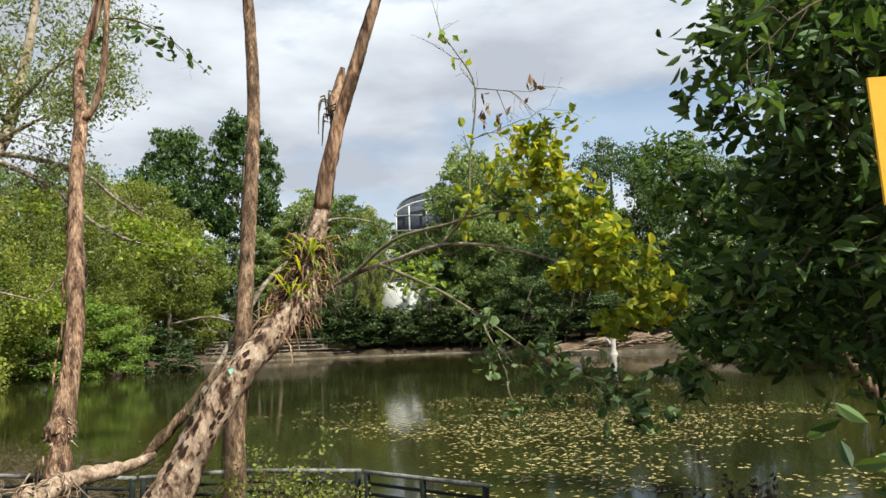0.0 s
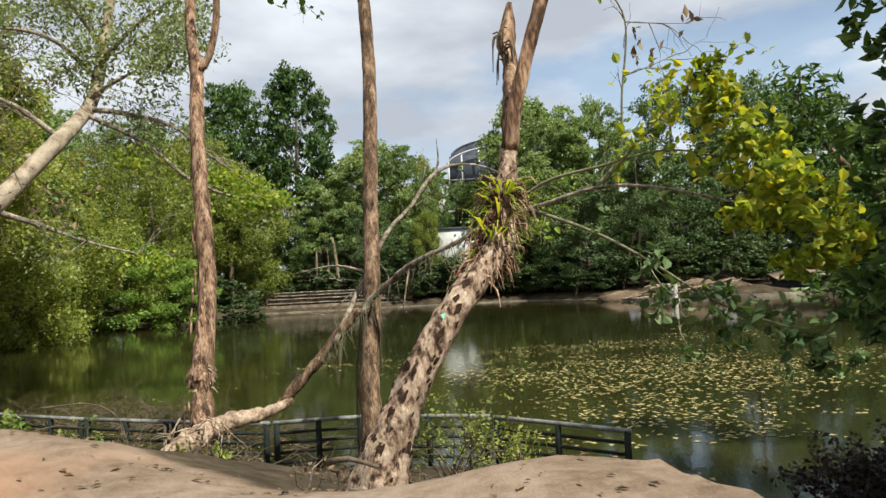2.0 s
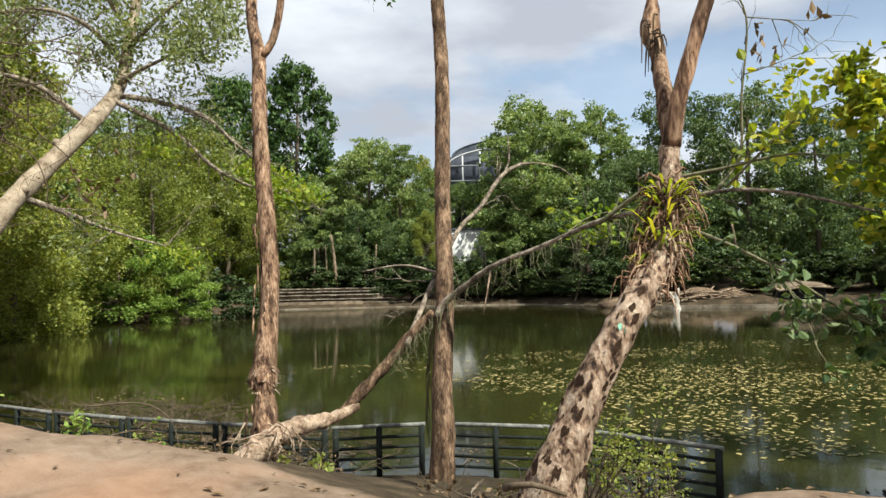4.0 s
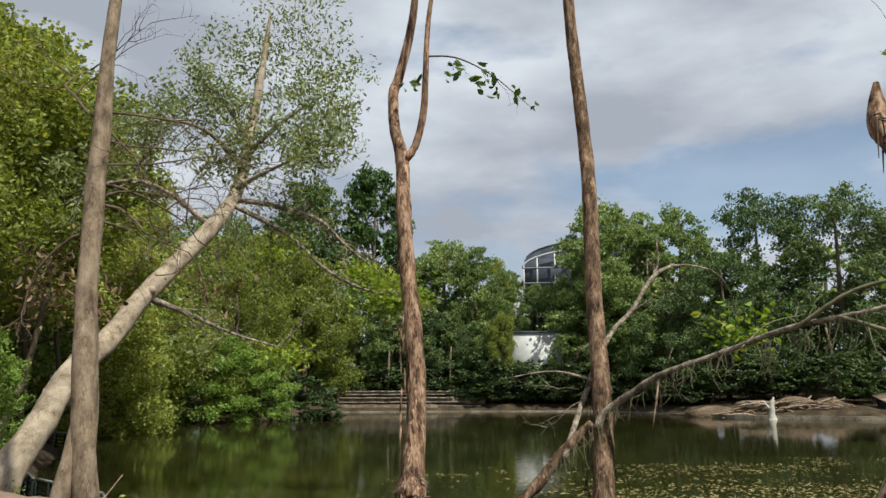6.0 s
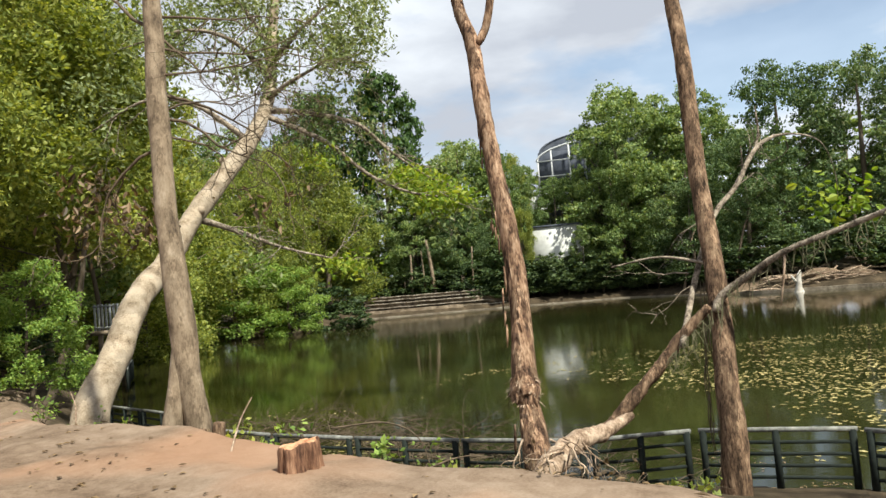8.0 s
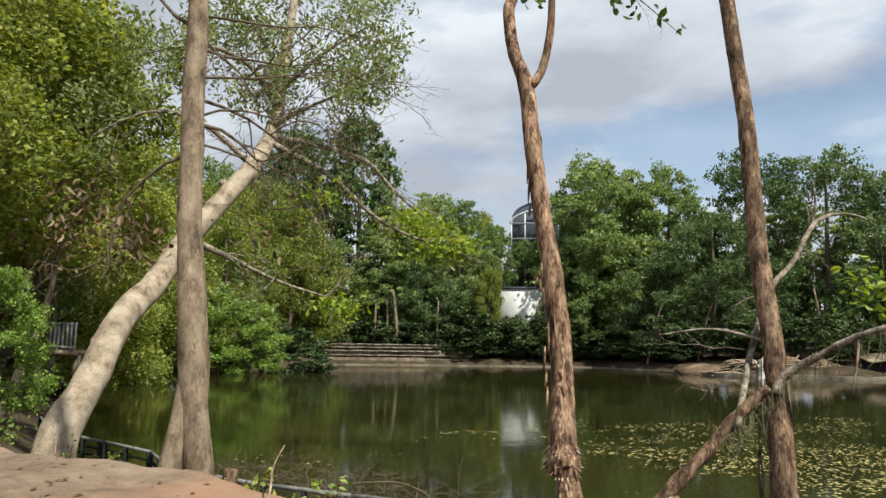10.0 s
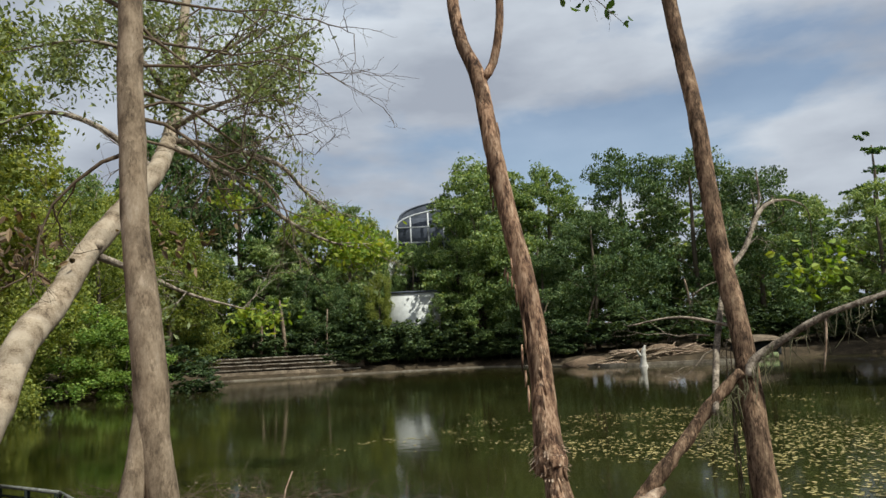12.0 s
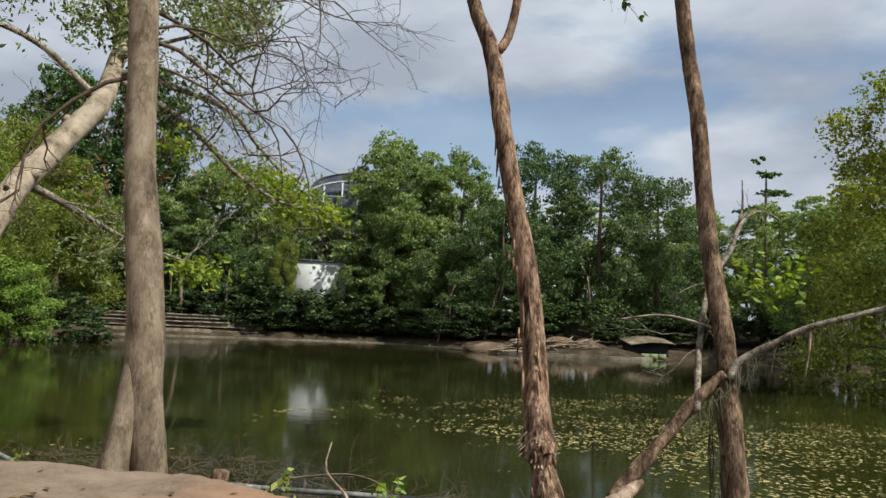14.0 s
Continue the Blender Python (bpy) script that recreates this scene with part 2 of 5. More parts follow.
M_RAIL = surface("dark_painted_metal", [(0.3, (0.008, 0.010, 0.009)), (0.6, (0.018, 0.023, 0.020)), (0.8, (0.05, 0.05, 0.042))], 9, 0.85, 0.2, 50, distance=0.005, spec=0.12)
M_RAIL_TOP = surface("pale_top_rail", [(0.3, (0.07, 0.07, 0.065)), (0.55, (0.18, 0.18, 0.165)), (0.8, (0.32, 0.31, 0.28))], 9, 0.75, 0.2, 50, distance=0.005, spec=0.2)
M_STONE = surface("bank_stone", [(0.3, (0.07, 0.053, 0.038)), (0.5, (0.17, 0.13, 0.092)), (0.7, (0.28, 0.225, 0.165))], 0.8, 0.95, 0.7, 6, distance=0.08, spec=0.15, flake=0.35, flake_scale=1.2)
M_KERB = surface("pale_kerb", [(0.32, (0.07, 0.055, 0.04)), (0.5, (0.18, 0.15, 0.115)), (0.68, (0.30, 0.265, 0.21))], 0.7, 0.9, 0.4, 6, distance=0.03, spec=0.2)
M_WHITE = surface("whitewashed_wall", [(0.3, (0.36, 0.36, 0.34)), (0.55, (0.56, 0.56, 0.54)), (0.8, (0.7, 0.7, 0.68))], 0.5, 0.8, 0.2, 8, distance=0.02, spec=0.2)
M_STEEL = surface("white_steel", [(0.3, (0.36, 0.37, 0.38)), (0.7, (0.52, 0.53, 0.54))], 2, 0.5, 0.1, 20, spec=0.4)
M_ROOF = surface("dark_roof", [(0.3, (0.05, 0.06, 0.08)), (0.7, (0.12, 0.13, 0.16))], 0.6, 0.6, 0.2, 5, spec=0.3)
# flat dark colour standing for unlit space behind windows and under the shed roof
M_DARKROOM = surface("dark_interior", [(0.3, (0.02, 0.022, 0.025)), (0.7, (0.05, 0.05, 0.055))], 1, 0.9, 0.1, 5)
M_YELLOW = surface("yellow_board", [(0.3, (0.62, 0.34, 0.02)), (0.7, (0.72, 0.42, 0.03))], 3, 0.6, 0.1, 20, spec=0.3)
M_GREENPAINT = surface("pale_green_paint", [(0.3, (0.16, 0.42, 0.30)), (0.7, (0.30, 0.58, 0.44))], 9, 0.8, 0.2, 40)

L_DARK = foliage("dark_leaves", [(0.0, (0.022, 0.05, 0.016)), (0.5, (0.065, 0.125, 0.034)), (1.0, (0.15, 0.23, 0.07))], 0.35)
# lightened greens: haze over the far bank is put into the leaf colour
L_MID = foliage("green_leaves", [(0.0, (0.065, 0.115, 0.04)), (0.5, (0.165, 0.24, 0.085)), (0.85, (0.30, 0.38, 0.15)), (1.0, (0.42, 0.48, 0.24))], 0.45)
# darker green leaves; for the far trees their shade is put into the colour
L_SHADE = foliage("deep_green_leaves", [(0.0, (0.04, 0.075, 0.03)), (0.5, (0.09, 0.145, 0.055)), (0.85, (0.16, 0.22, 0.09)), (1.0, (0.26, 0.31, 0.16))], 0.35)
# very dark green: the shade beneath the trees is put into this colour
L_BUSH = foliage("shaded_undergrowth_leaves", [(0.0, (0.018, 0.036, 0.014)), (0.5, (0.045, 0.075, 0.026)), (1.0, (0.12, 0.16, 0.06))], 0.3)
L_SOFT = foliage("feathery_leaves", [(0.0, (0.08, 0.115, 0.02)), (0.5, (0.18, 0.22, 0.042)), (1.0, (0.32, 0.34, 0.08))], 0.45)
L_LIME = foliage("lime_leaves", [(0.0, (0.10, 0.18, 0.02)), (0.5, (0.22, 0.31, 0.04)), (1.0, (0.38, 0.42, 0.07))], 0.5)
L_OLIVE = foliage("olive_leaves", [(0.0, (0.085, 0.12, 0.025)), (0.5, (0.21, 0.255, 0.055)), (1.0, (0.41, 0.43, 0.115))], 0.5)
L_BRIGHT = foliage("bright_leaves", [(0.0, (0.08, 0.155, 0.028)), (0.5, (0.185, 0.29, 0.062)), (1.0, (0.33, 0.43, 0.11))], 0.45)
L_GREY = foliage("grey_green_leaves", [(0.0, (0.08, 0.11, 0.04)), (0.5, (0.16, 0.20, 0.08)), (1.0, (0.29, 0.33, 0.16))], 0.4)
L_YELLOW = foliage("yellowing_leaves", [(0.0, (0.14, 0.20, 0.025)), (0.4, (0.28, 0.35, 0.045)), (0.75, (0.44, 0.44, 0.06)), (1.0, (0.64, 0.50, 0.07))], 0.55)
L_DRY = foliage("dry_leaves", [(0.0, (0.05, 0.035, 0.02)), (0.5, (0.14, 0.09, 0.05)), (1.0, (0.26, 0.18, 0.10))], 0.2)
L_PURPLE = foliage("dead_dark_leaves", [(0.0, (0.014, 0.010, 0.010)), (0.5, (0.034, 0.025, 0.022)), (1.0, (0.075, 0.052, 0.042))], 0.15)
L_FLOAT = foliage("floating_leaves", [(0.0, (0.10, 0.09, 0.026)), (0.5, (0.23, 0.195, 0.06)), (1.0, (0.45, 0.38, 0.17))], 0.1)


def water_material():
    m, n, l, b = material("pond_water")
    co = n.new("ShaderNodeTexCoord")
    cl = n.new("ShaderNodeTexNoise")
    cl.inputs["Scale"].default_value, cl.inputs["Detail"].default_value = 0.09, 4
    l.new(co.outputs["Object"], cl.inputs["Vector"])
    r = ramp(n, [(0.35, (0.012, 0.0125, 0.0035)), (0.65, (0.026, 0.025, 0.007))])
    l.new(cl.outputs[0], r.inputs[0])
    l.new(r.outputs[0], b.inputs["Base Color"])
    b.inputs["Roughness"].default_value = 0.07
    b.inputs["IOR"].default_value = 1.33
    n1 = n.new("ShaderNodeTexNoise")
    n1.inputs["Scale"].default_value, n1.inputs["Detail"].default_value = 1.6, 3
    l.new(co.outputs["Object"], n1.inputs["Vector"])
    bp = n.new("ShaderNodeBump")
    bp.inputs["Strength"].default_value, bp.inputs["Distance"].default_value = 0.13, 0.03
    l.new(n1.outputs[0], bp.inputs["Height"])
    l.new(bp.outputs[0], b.inputs["Normal"])
    return m


M_WATER = water_material()
WATER = -2.0


# ---- mesh helpers ----
def mesh_object(name, verts, faces, mat, parent=None, label="", smooth=True):
    me = bpy.data.meshes.new(name)
    off, p = Vector((0, 0, 0)), parent
    while p is not None:
        off, p = off + p.location, p.parent
    me.from_pydata((np.array(verts) - np.array(off)).tolist(), [], faces)
    me.update()
    if smooth:
        me.polygons.foreach_set("use_smooth", [True] * len(me.polygons))
    me.materials.append(mat)
    ob = new(name, me)
    if parent is not None:
        ob.parent = parent
    if label:
        ob["label"] = label
    return ob


def part(name, bm, mat, parent, label=""):
    me = bpy.data.meshes.new(name)
    bm.to_mesh(me)
    bm.free()
    me.materials.append(mat)
    ob = new(name, me)
    ob.parent = parent
    if label:
        ob["label"] = label
    return ob


def spline(points, step=0.25):
    """Catmull-Rom through rows of numbers, resampled about every step metres."""
    p = np.array(points, float)
    p = np.vstack([2 * p[0] - p[1], p, 2 * p[-1] - p[-2]])
    out = []
    for k in range(1, len(p) - 2):
        a, b, c, d = p[k - 1], p[k], p[k + 1], p[k + 2]
        cnt = max(1, int(np.linalg.norm((c - b)[:3]) / step))
        for i in range(cnt):
            t = i / cnt
            out.append(0.5 * (2 * b + (c - a) * t + (2 * a - 5 * b + 4 * c - d) * t * t + (3 * b - a - 3 * c + d) * t ** 3))
    out.append(p[-2])
    return np.array(out)


class Geo:
    """Gathers vertices and faces of one mesh."""

    def __init__(self):
        self.v, self.f = [], []

    def tube(self, points, seg=10, step=0.25, rough=0.0, freq=6.0, cap=True, flute=0.0, seed=0.0):
        """points: rows of x, y, z, radius."""
        p = spline(points, step)
        base = len(self.v)
        up = Vector((0.3, 0.9, 0.1))
        rings = len(p)
        for i in range(rings):
            a, b = p[max(0, i - 1), :3], p[min(rings - 1, i + 1), :3]
            d = Vector(b - a).normalized()
            s = d.cross(up)
            if s.length < 0.05:
                s = d.cross(Vector((1, 0, 0)))
            s.normalize()
            t = s.cross(d)
            c, r = Vector(p[i, :3]), max(p[i, 3], 0.002)
            for k in range(seg):
                ang = 2 * math.pi * k / seg
                w = s * math.cos(ang) + t * math.sin(ang)
                rr = r
                if rough:
                    q = c + w * r
                    q = Vector((q.x, q.y, q.z * 0.45 + seed))
                    rr *= 1 + rough * (noise.noise(q * freq) + 0.5 * noise.noise(q * freq * 2.7))
                if flute:
                    rr *= 1 + flute * math.cos(3 * ang + 0.6 * i * step)
                self.v.append(tuple(c + w * rr))
        for i in range(rings - 1):
            for k in range(seg):
                a, b = base + i * seg + k, base + i * seg + (k + 1) % seg
                self.f.append((a, b, b + seg, a + seg))
        if cap:
            self.f.append(tuple(base + k for k in range(seg - 1, -1, -1)))
            self.f.append(tuple(base + (rings - 1) * seg + k for k in range(seg)))
        return self

    def box(self, a, b):
        base = len(self.v)
        for z in (a[2], b[2]):
            self.v += [(a[0], a[1], z), (b[0], a[1], z), (b[0], b[1], z), (a[0], b[1], z)]
        self.f += [tuple(base + i for i in q) for q in ((3, 2, 1, 0), (4, 5, 6, 7), (0, 1, 5, 4), (1, 2, 6, 5), (2, 3, 7, 6), (3, 0, 4, 7))]
        return self

    def leaves(self, centres, size, rng, long=1.6, droop=0.0, bend=0.25, spread=1.0, fine=False):
        """One folded leaf of four corners round each centre."""
        n = len(centres)
        d = rng.normal(size=(n, 3))
        d[:, 2] = d[:, 2] * 0.6 * spread - droop
        d /= np.linalg.norm(d, axis=1)[:, None] + 1e-9
        e = np.cross(d, rng.normal(size=(n, 3)) + np.array([0, 0, 0.7]))
        e /= np.linalg.norm(e, axis=1)[:, None] + 1e-9
        nn = np.cross(d, e)
        s = size * rng.uniform(0.6, 1.35, n)[:, None]
        c = np.asarray(centres)
        if fine:
            h = d * s * long
            lift = nn * s * bend
            q = np.stack([c - h * 0.5, c - h * 0.2 + e * s * 0.42 + lift * 0.6, c + h * 0.15 + e * s * 0.4 + lift * 0.6, c + h * 0.5 - lift * 0.5, c + h * 0.15 - e * s * 0.4 + lift * 0.6, c - h * 0.2 - e * s * 0.42 + lift * 0.6], 1).reshape(-1, 3)
            base = len(self.v)
            self.v += [tuple(x) for x in q.tolist()]
            for i in range(n):
                b = base + 6 * i
                self.f += [(b, b + 1, b + 2, b + 3), (b, b + 3, b + 4, b + 5)]
            return self
        q = np.stack([c - d * s * long / 2, c + e * s / 2 + nn * s * bend / 2 + d * s * 0.1, c + d * s * long / 2, c - e * s / 2 + nn * s * bend / 2 + d * s * 0.1], 1).reshape(-1, 3)
        base = len(self.v)
        self.v += [tuple(x) for x in q.tolist()]
        for i in range(n):
            b = base + 4 * i
            self.f += [(b, b + 1, b + 2), (b, b + 2, b + 3)]
        return self

    def make(self, name, mat, parent=None, label="", smooth=True):
        return mesh_object(name, self.v, self.f, mat, parent, label, smooth)


def lobes_cloud(lobes, n, rng, shell=0.55, sag=0.0, tuft=9, loose=0.14):
    """Leaf places in several ellipsoids (x, y, z, rx, ry, rz), thicker towards their outsides and gathered in tufts."""
    vol = np.array([l[3] * l[4] * l[5] for l in lobes]) ** 0.67
    counts = (vol / vol.sum() * n).astype(int)
    out = []
    for l, c in zip(lobes, counts):
        tufts = max(6, c // tuft)
        d = rng.normal(size=(tufts, 3))
        d /= np.linalg.norm(d, axis=1)[:, None]
        r = shell + (1 - shell) * rng.random(tufts) ** 0.6
        r *= 1 + 0.16 * np.sin(d[:, 0] * 5 + l[0]) * np.cos(d[:, 1] * 4 + l[1])
        t = d * r[:, None]
        pick = rng.integers(0, tufts, c)
        p = t[pick] + rng.normal(size=(c, 3)) * loose
        p = p * np.array(l[3:6]) + np.array(l[:3])
        p[:, 2] -= sag * rng.random(c) ** 2
        out.append(p)
    return np.vstack(out)


def tree_thing(name, at, label, category="tree", group=""):
    ob = new(name)
    ob.location = at
    return tagged(ob, label, category, group)


# ---- ground, pond ----
SHORE = [(3.7, 8.75), (1.25, 10.35), (-1.3, 10.75), (-3.7, 10.45), (-6.4, 11.2), (-9.5, 12.1), (-11.9, 13.2), (-13.6, 15.1), (-17, 17.3), (-20.5, 21), (-26, 29), (-30, 36), (-44, 44), (-58, 60), (-62, 78), (-50, 80), (-43, 73),
         (-37, 67), (-32, 71), (-34, 82), (-33, 96), (-15, 101), (4, 104), (12, 94), (19, 85), (32, 83), (42, 90), (56, 78), (54, 60), (44, 40), (30, 24), (21, 13), (14, 10.6), (10.2, 9.9), (8.4, 9.2), (7.2, 8.5), (5.8, 7.6)]
CREST = [(-60, 40), (-30, 27), (-20, 17), (-14, 10.2), (-11.5, 7.7), (-10, 6.8), (-8.2, 6.15), (-6.8, 5.25), (-4.8, 3.95), (-3.3, 3.3), (-2.2, 2.7), (-1.2, 2.0), (-0.3, 1.35), (0.4, 1.0), (1.0, 1.25), (1.6, 1.6), (2.1, 1.85), (2.7, 1.75), (3.05, 0.9), (3.6, -0.6), (6, -2.5), (40, -4)]


def shore_distance(x, y):
    """Metres from the pond's edge: positive on land, negative on the water."""
    px, py = np.asarray(x, float), np.asarray(y, float)
    best, inside = np.full(px.shape, 1e9), np.zeros(px.shape, bool)
    for (ax, ay), (bx, by) in zip(SHORE, SHORE[1:] + SHORE[:1]):
        dx, dy = bx - ax, by - ay
        t = np.clip(((px - ax) * dx + (py - ay) * dy) / (dx * dx + dy * dy), 0, 1)
        best = np.minimum(best, np.hypot(px - ax - t * dx, py - ay - t * dy))
        if dy:
            inside ^= ((ay > py) != (by > py)) & (px < dx * (py - ay) / dy + ax)
    return np.where(inside, -best, best)


CX, CY = [c[0] for c in CREST], [c[1] for c in CREST]


def ground_height(x, y):
    x, y = np.asarray(x, float), np.asarray(y, float)
    d = shore_distance(x, y)
    c = (y - np.interp(x, CX, CY)) * 0.8
    top = 0.40 + 0.05 * np.sin(x * 0.9 + 0.4) * np.cos(y * 0.7) - 0.03 * np.clip(-c, 0, 4) + np.clip(-x - 10, 0, 6) * -0.1
    top = top - 0.11 * np.exp(-((x + 0.9) / 1.5) ** 2)
    top = top + 0.14 * np.exp(-((x + 5.5) ** 2 + (y - 3.2) ** 2) / 0.9)
    u = np.clip(d / np.maximum(d + np.maximum(c, 0), 1e-6), 0, 1)
    near = np.where(c > 0, -1.85 + (top + 1.85) * u ** 1.25, top)
    far = -1.9 + 0.9 * np.clip(d / 1.5, 0, 1) + np.clip(d - 1.5, 0, 60) * 0.09 + np.clip(d - 60, 0, 400) * 0.01
    w = np.clip((np.maximum(y - 22, np.maximum(-x - 20, x - 8) * 1.0)) / 8, 0, 1)
    z = near * (1 - w) + far * w
    z = z + (0.03 * np.sin(x * 3.1 + y * 1.7) * np.sin(y * 2.6 - x) + 0.015 * np.sin(x * 7.3) * np.sin(y * 8.1)) * (d > 0.5)
    return np.where(d < 0, np.maximum(-1.9 + d * 1.2, -3.2), z)


def grow(a, b, first, ratio):
    out, s = [a], first
    while (out[-1] < b) if b > a else (out[-1] > b):
        out.append(out[-1] + (s if b > a else -s))
        s *= ratio
    return out[1:]


gx = sorted(grow(-20, -700, 0.4, 1.13)) + list(np.arange(-20, 10.01, 0.18)) + grow(10, 700, 0.4, 1.13)
gy = sorted(grow(-6, -400, 0.4, 1.2)) + list(np.arange(-6, 14.01, 0.18)) + list(np.arange(14.6, 130, 1.5)) + grow(130, 900, 2, 1.25)
GX, GY = np.meshgrid(gx, gy)
GZ = ground_height(GX, GY)
nx, ny = len(gx), len(gy)
gf = []
DD = shore_distance(GX, GY)
CC = GY - np.interp(GX, CX, CY)
for j in range(ny - 1):
    for i in range(nx - 1):
        k = j * nx + i
        gf.append((k, k + 1, k + nx + 1, k + nx))
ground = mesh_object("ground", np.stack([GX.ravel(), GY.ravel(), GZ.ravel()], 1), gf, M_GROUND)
# 0 on the trodden dirt, 1 past the crest and round the pond
BANK_TONE = np.clip(np.maximum.reduce([(CC - 0.35) / 0.9, (np.abs(GX) - 38) / 6, (GY - 22) / 4]), 0, 1)
ground.data.attributes.new("bank_tone", "FLOAT", "POINT").data.foreach_set("value", BANK_TONE.ravel().astype(np.float32))
tagged(ground, "bare sandy dirt bank sloping down to a pond", "ground", kind="structure")

water = Geo()
water.v = [(-90, -2, WATER), (90, -2, WATER), (90, 125, WATER), (-90, 125, WATER)]
water.f = [(0, 1, 2, 3)]
tagged(water.make("water", M_WATER, smooth=False), "still olive-green pond water with floating leaves", "water", kind="structure")


# ---- the railing at the water's edge ----
def fence_panel(a, b, posts, group):
    """A panel from a to b on the plan: a top rail, four thin rails and its posts."""
    base = -1.92
    top = -0.87
    ob = new("railing")
    ob.location = (a[0], a[1], base)
    tagged(ob, "dark green painted metal railing panel at the pond's edge", "railing", group)
    va, vb = Vector((*a, 0)), Vector((*b, 0))
    ext = (vb - va).normalized() * 0.07
    Geo().tube([(*(va - ext)[:2], top, 0.042), (*((va + vb) / 2)[:2], top + 0.004, 0.042), (*(vb + ext)[:2], top, 0.042)], 10, 0.6).make("top_rail", M_RAIL_TOP, ob, "pale greyish top rail")
    for k in range(4):
        z = top - 0.2 - k * 0.19
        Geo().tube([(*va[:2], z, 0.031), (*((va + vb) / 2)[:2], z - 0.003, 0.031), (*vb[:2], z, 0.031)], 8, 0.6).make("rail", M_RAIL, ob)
    for t in posts:
        p = va.lerp(vb, t)
        Geo().tube([(p.x, p.y, base, 0.058), (p.x, p.y, top - 0.5, 0.058), (p.x, p.y, top, 0.058)], 8, 0.5).make("post", M_RAIL, ob)
    return ob


for a, b in (((3.46, 8.54), (1.30, 10.0)), ((1.1, 10.16), (-1.13, 10.5)), ((-1.40, 10.47), (-2.95, 10.1)), ((-3.15, 10.08), (-5.2, 10.5)), ((-5.4, 10.56), (-7.4, 11.1)), ((-7.6, 11.17), (-9.35, 11.75)), ((-9.6, 11.85), (-11.7, 12.85)),
             ((-11.85, 12.98), (-13.2, 14.75)), ((-13.35, 14.9), (-15.2, 16.1)), ((-15.4, 16.2), (-17.0, 17.2)), ((-17.2, 17.3), (-18.8, 18.9)), ((-18.95, 19.05), (-20.4, 20.8))):
    fence_panel(a, b, (0, 0.5, 1), "railing panels round the pond")
for a, b in (((-24.6, 29.2), (-26.4, 32)), ((-26.5, 32.1), (-28.2, 35)), ((-28.3, 35.1), (-31.5, 36.5)), ((-31.7, 36.6), (-35.5, 38.5))):
    fence_panel(a, b, (0, 0.25, 0.5, 0.75, 1), "railing panels round the pond")

# ---- near trees ----
rng = np.random.default_rng(5)


def grounded(x, y, sink=0.15):
    return float(ground_height(x, y)) - sink


def twigs(geo, start, way, length, radius, rng, depth=2, droop=0.0, kink=0.35, branch=3):
    """A branch that forks into thinner ones; gives the places of its tips."""
    tips, p, d = [], np.array(start, float), np.array(way, float)
    d /= np.linalg.norm(d)
    pts, n = [(*p, radius)], 5
    for i in range(n):
        d = d + rng.normal(size=3) * kink * 0.5 + np.array([0, 0, -droop])
        d /= np.linalg.norm(d)
        p = p + d * length / n
        pts.append((*p, radius * (1 - 0.75 * (i + 1) / n)))
        if depth > 0 and i >= 1 and rng.random() < branch / n + 0.15:
            side = d + rng.normal(size=3) * 0.75
            tips += twigs(geo, p, side, length * rng.uniform(0.4, 0.65), radius * 0.5, rng, depth - 1, droop, kink, branch)
    geo.tube(pts, 5 if radius < 0.03 else 7, max(length / 8, 0.08), cap=False)
    return tips + [p] + [np.array(q[:3]) for q in pts[3:-1]]


# tree B: peeling trunk with a frayed lump
t_b = tree_thing("tree", (-3.9, 8.45, grounded(-3.9, 8.45)), "tall slender tree with peeling brown bark and frayed lump")
z0 = grounded(-3.9, 8.45)
Geo().tube([(-3.769, 8.541, z0, 0.259), (-3.787, 8.625, -0.8, 0.232), (-3.842, 8.821, -0.3, 0.2), (-3.876, 8.903, -0.02, 0.162), (-3.915, 8.951, 0.16, 0.232), (-3.921, 9.019, 0.38, 0.205), (-3.917, 9.227, 1.1, 0.173), (-3.952, 9.428, 2.02, 0.167), (-4.052, 9.604, 2.95, 0.157), (-4.188, 9.806, 3.81, 0.146), (-4.34, 10.09, 5, 0.14), (-4.469, 10.448, 6.24, 0.135), (-4.685, 10.734, 7, 0.113), (-4.787, 10.987, 7.84, 0.108), (-4.699, 11.136, 8.3, 0.103), (-4.446, 11.231, 9.6, 0.086), (-4.289, 11.308, 11.5, 0.054)], 16, 0.1, 0.09, 6).make("trunk", M_BARK_B, t_b)
Geo().tube([(-4.39, 10.4, 6.2, 0.075), (-4.2, 10.45, 6.5, 0.075), (-4.05, 10.5, 7.2, 0.07), (-4.01, 10.5, 8.0, 0.062), (-3.95, 10.5, 9.2, 0.05), (-3.7, 10.5, 11, 0.03)], 10, 0.15, 0.08).make("limb", M_BARK_B, t_b)
g = Geo()
g.tube([(-3.9, 8.92, 0.0, 0.16), (-3.92, 8.95, 0.1, 0.2), (-3.93, 8.97, 0.2, 0.225), (-3.93, 9.0, 0.32, 0.2), (-3.93, 9.03, 0.44, 0.16)], 26, 0.025, 0.5, 11)
g.make("burl", M_BARK_B, t_b, "torn brown burl")
g = Geo()
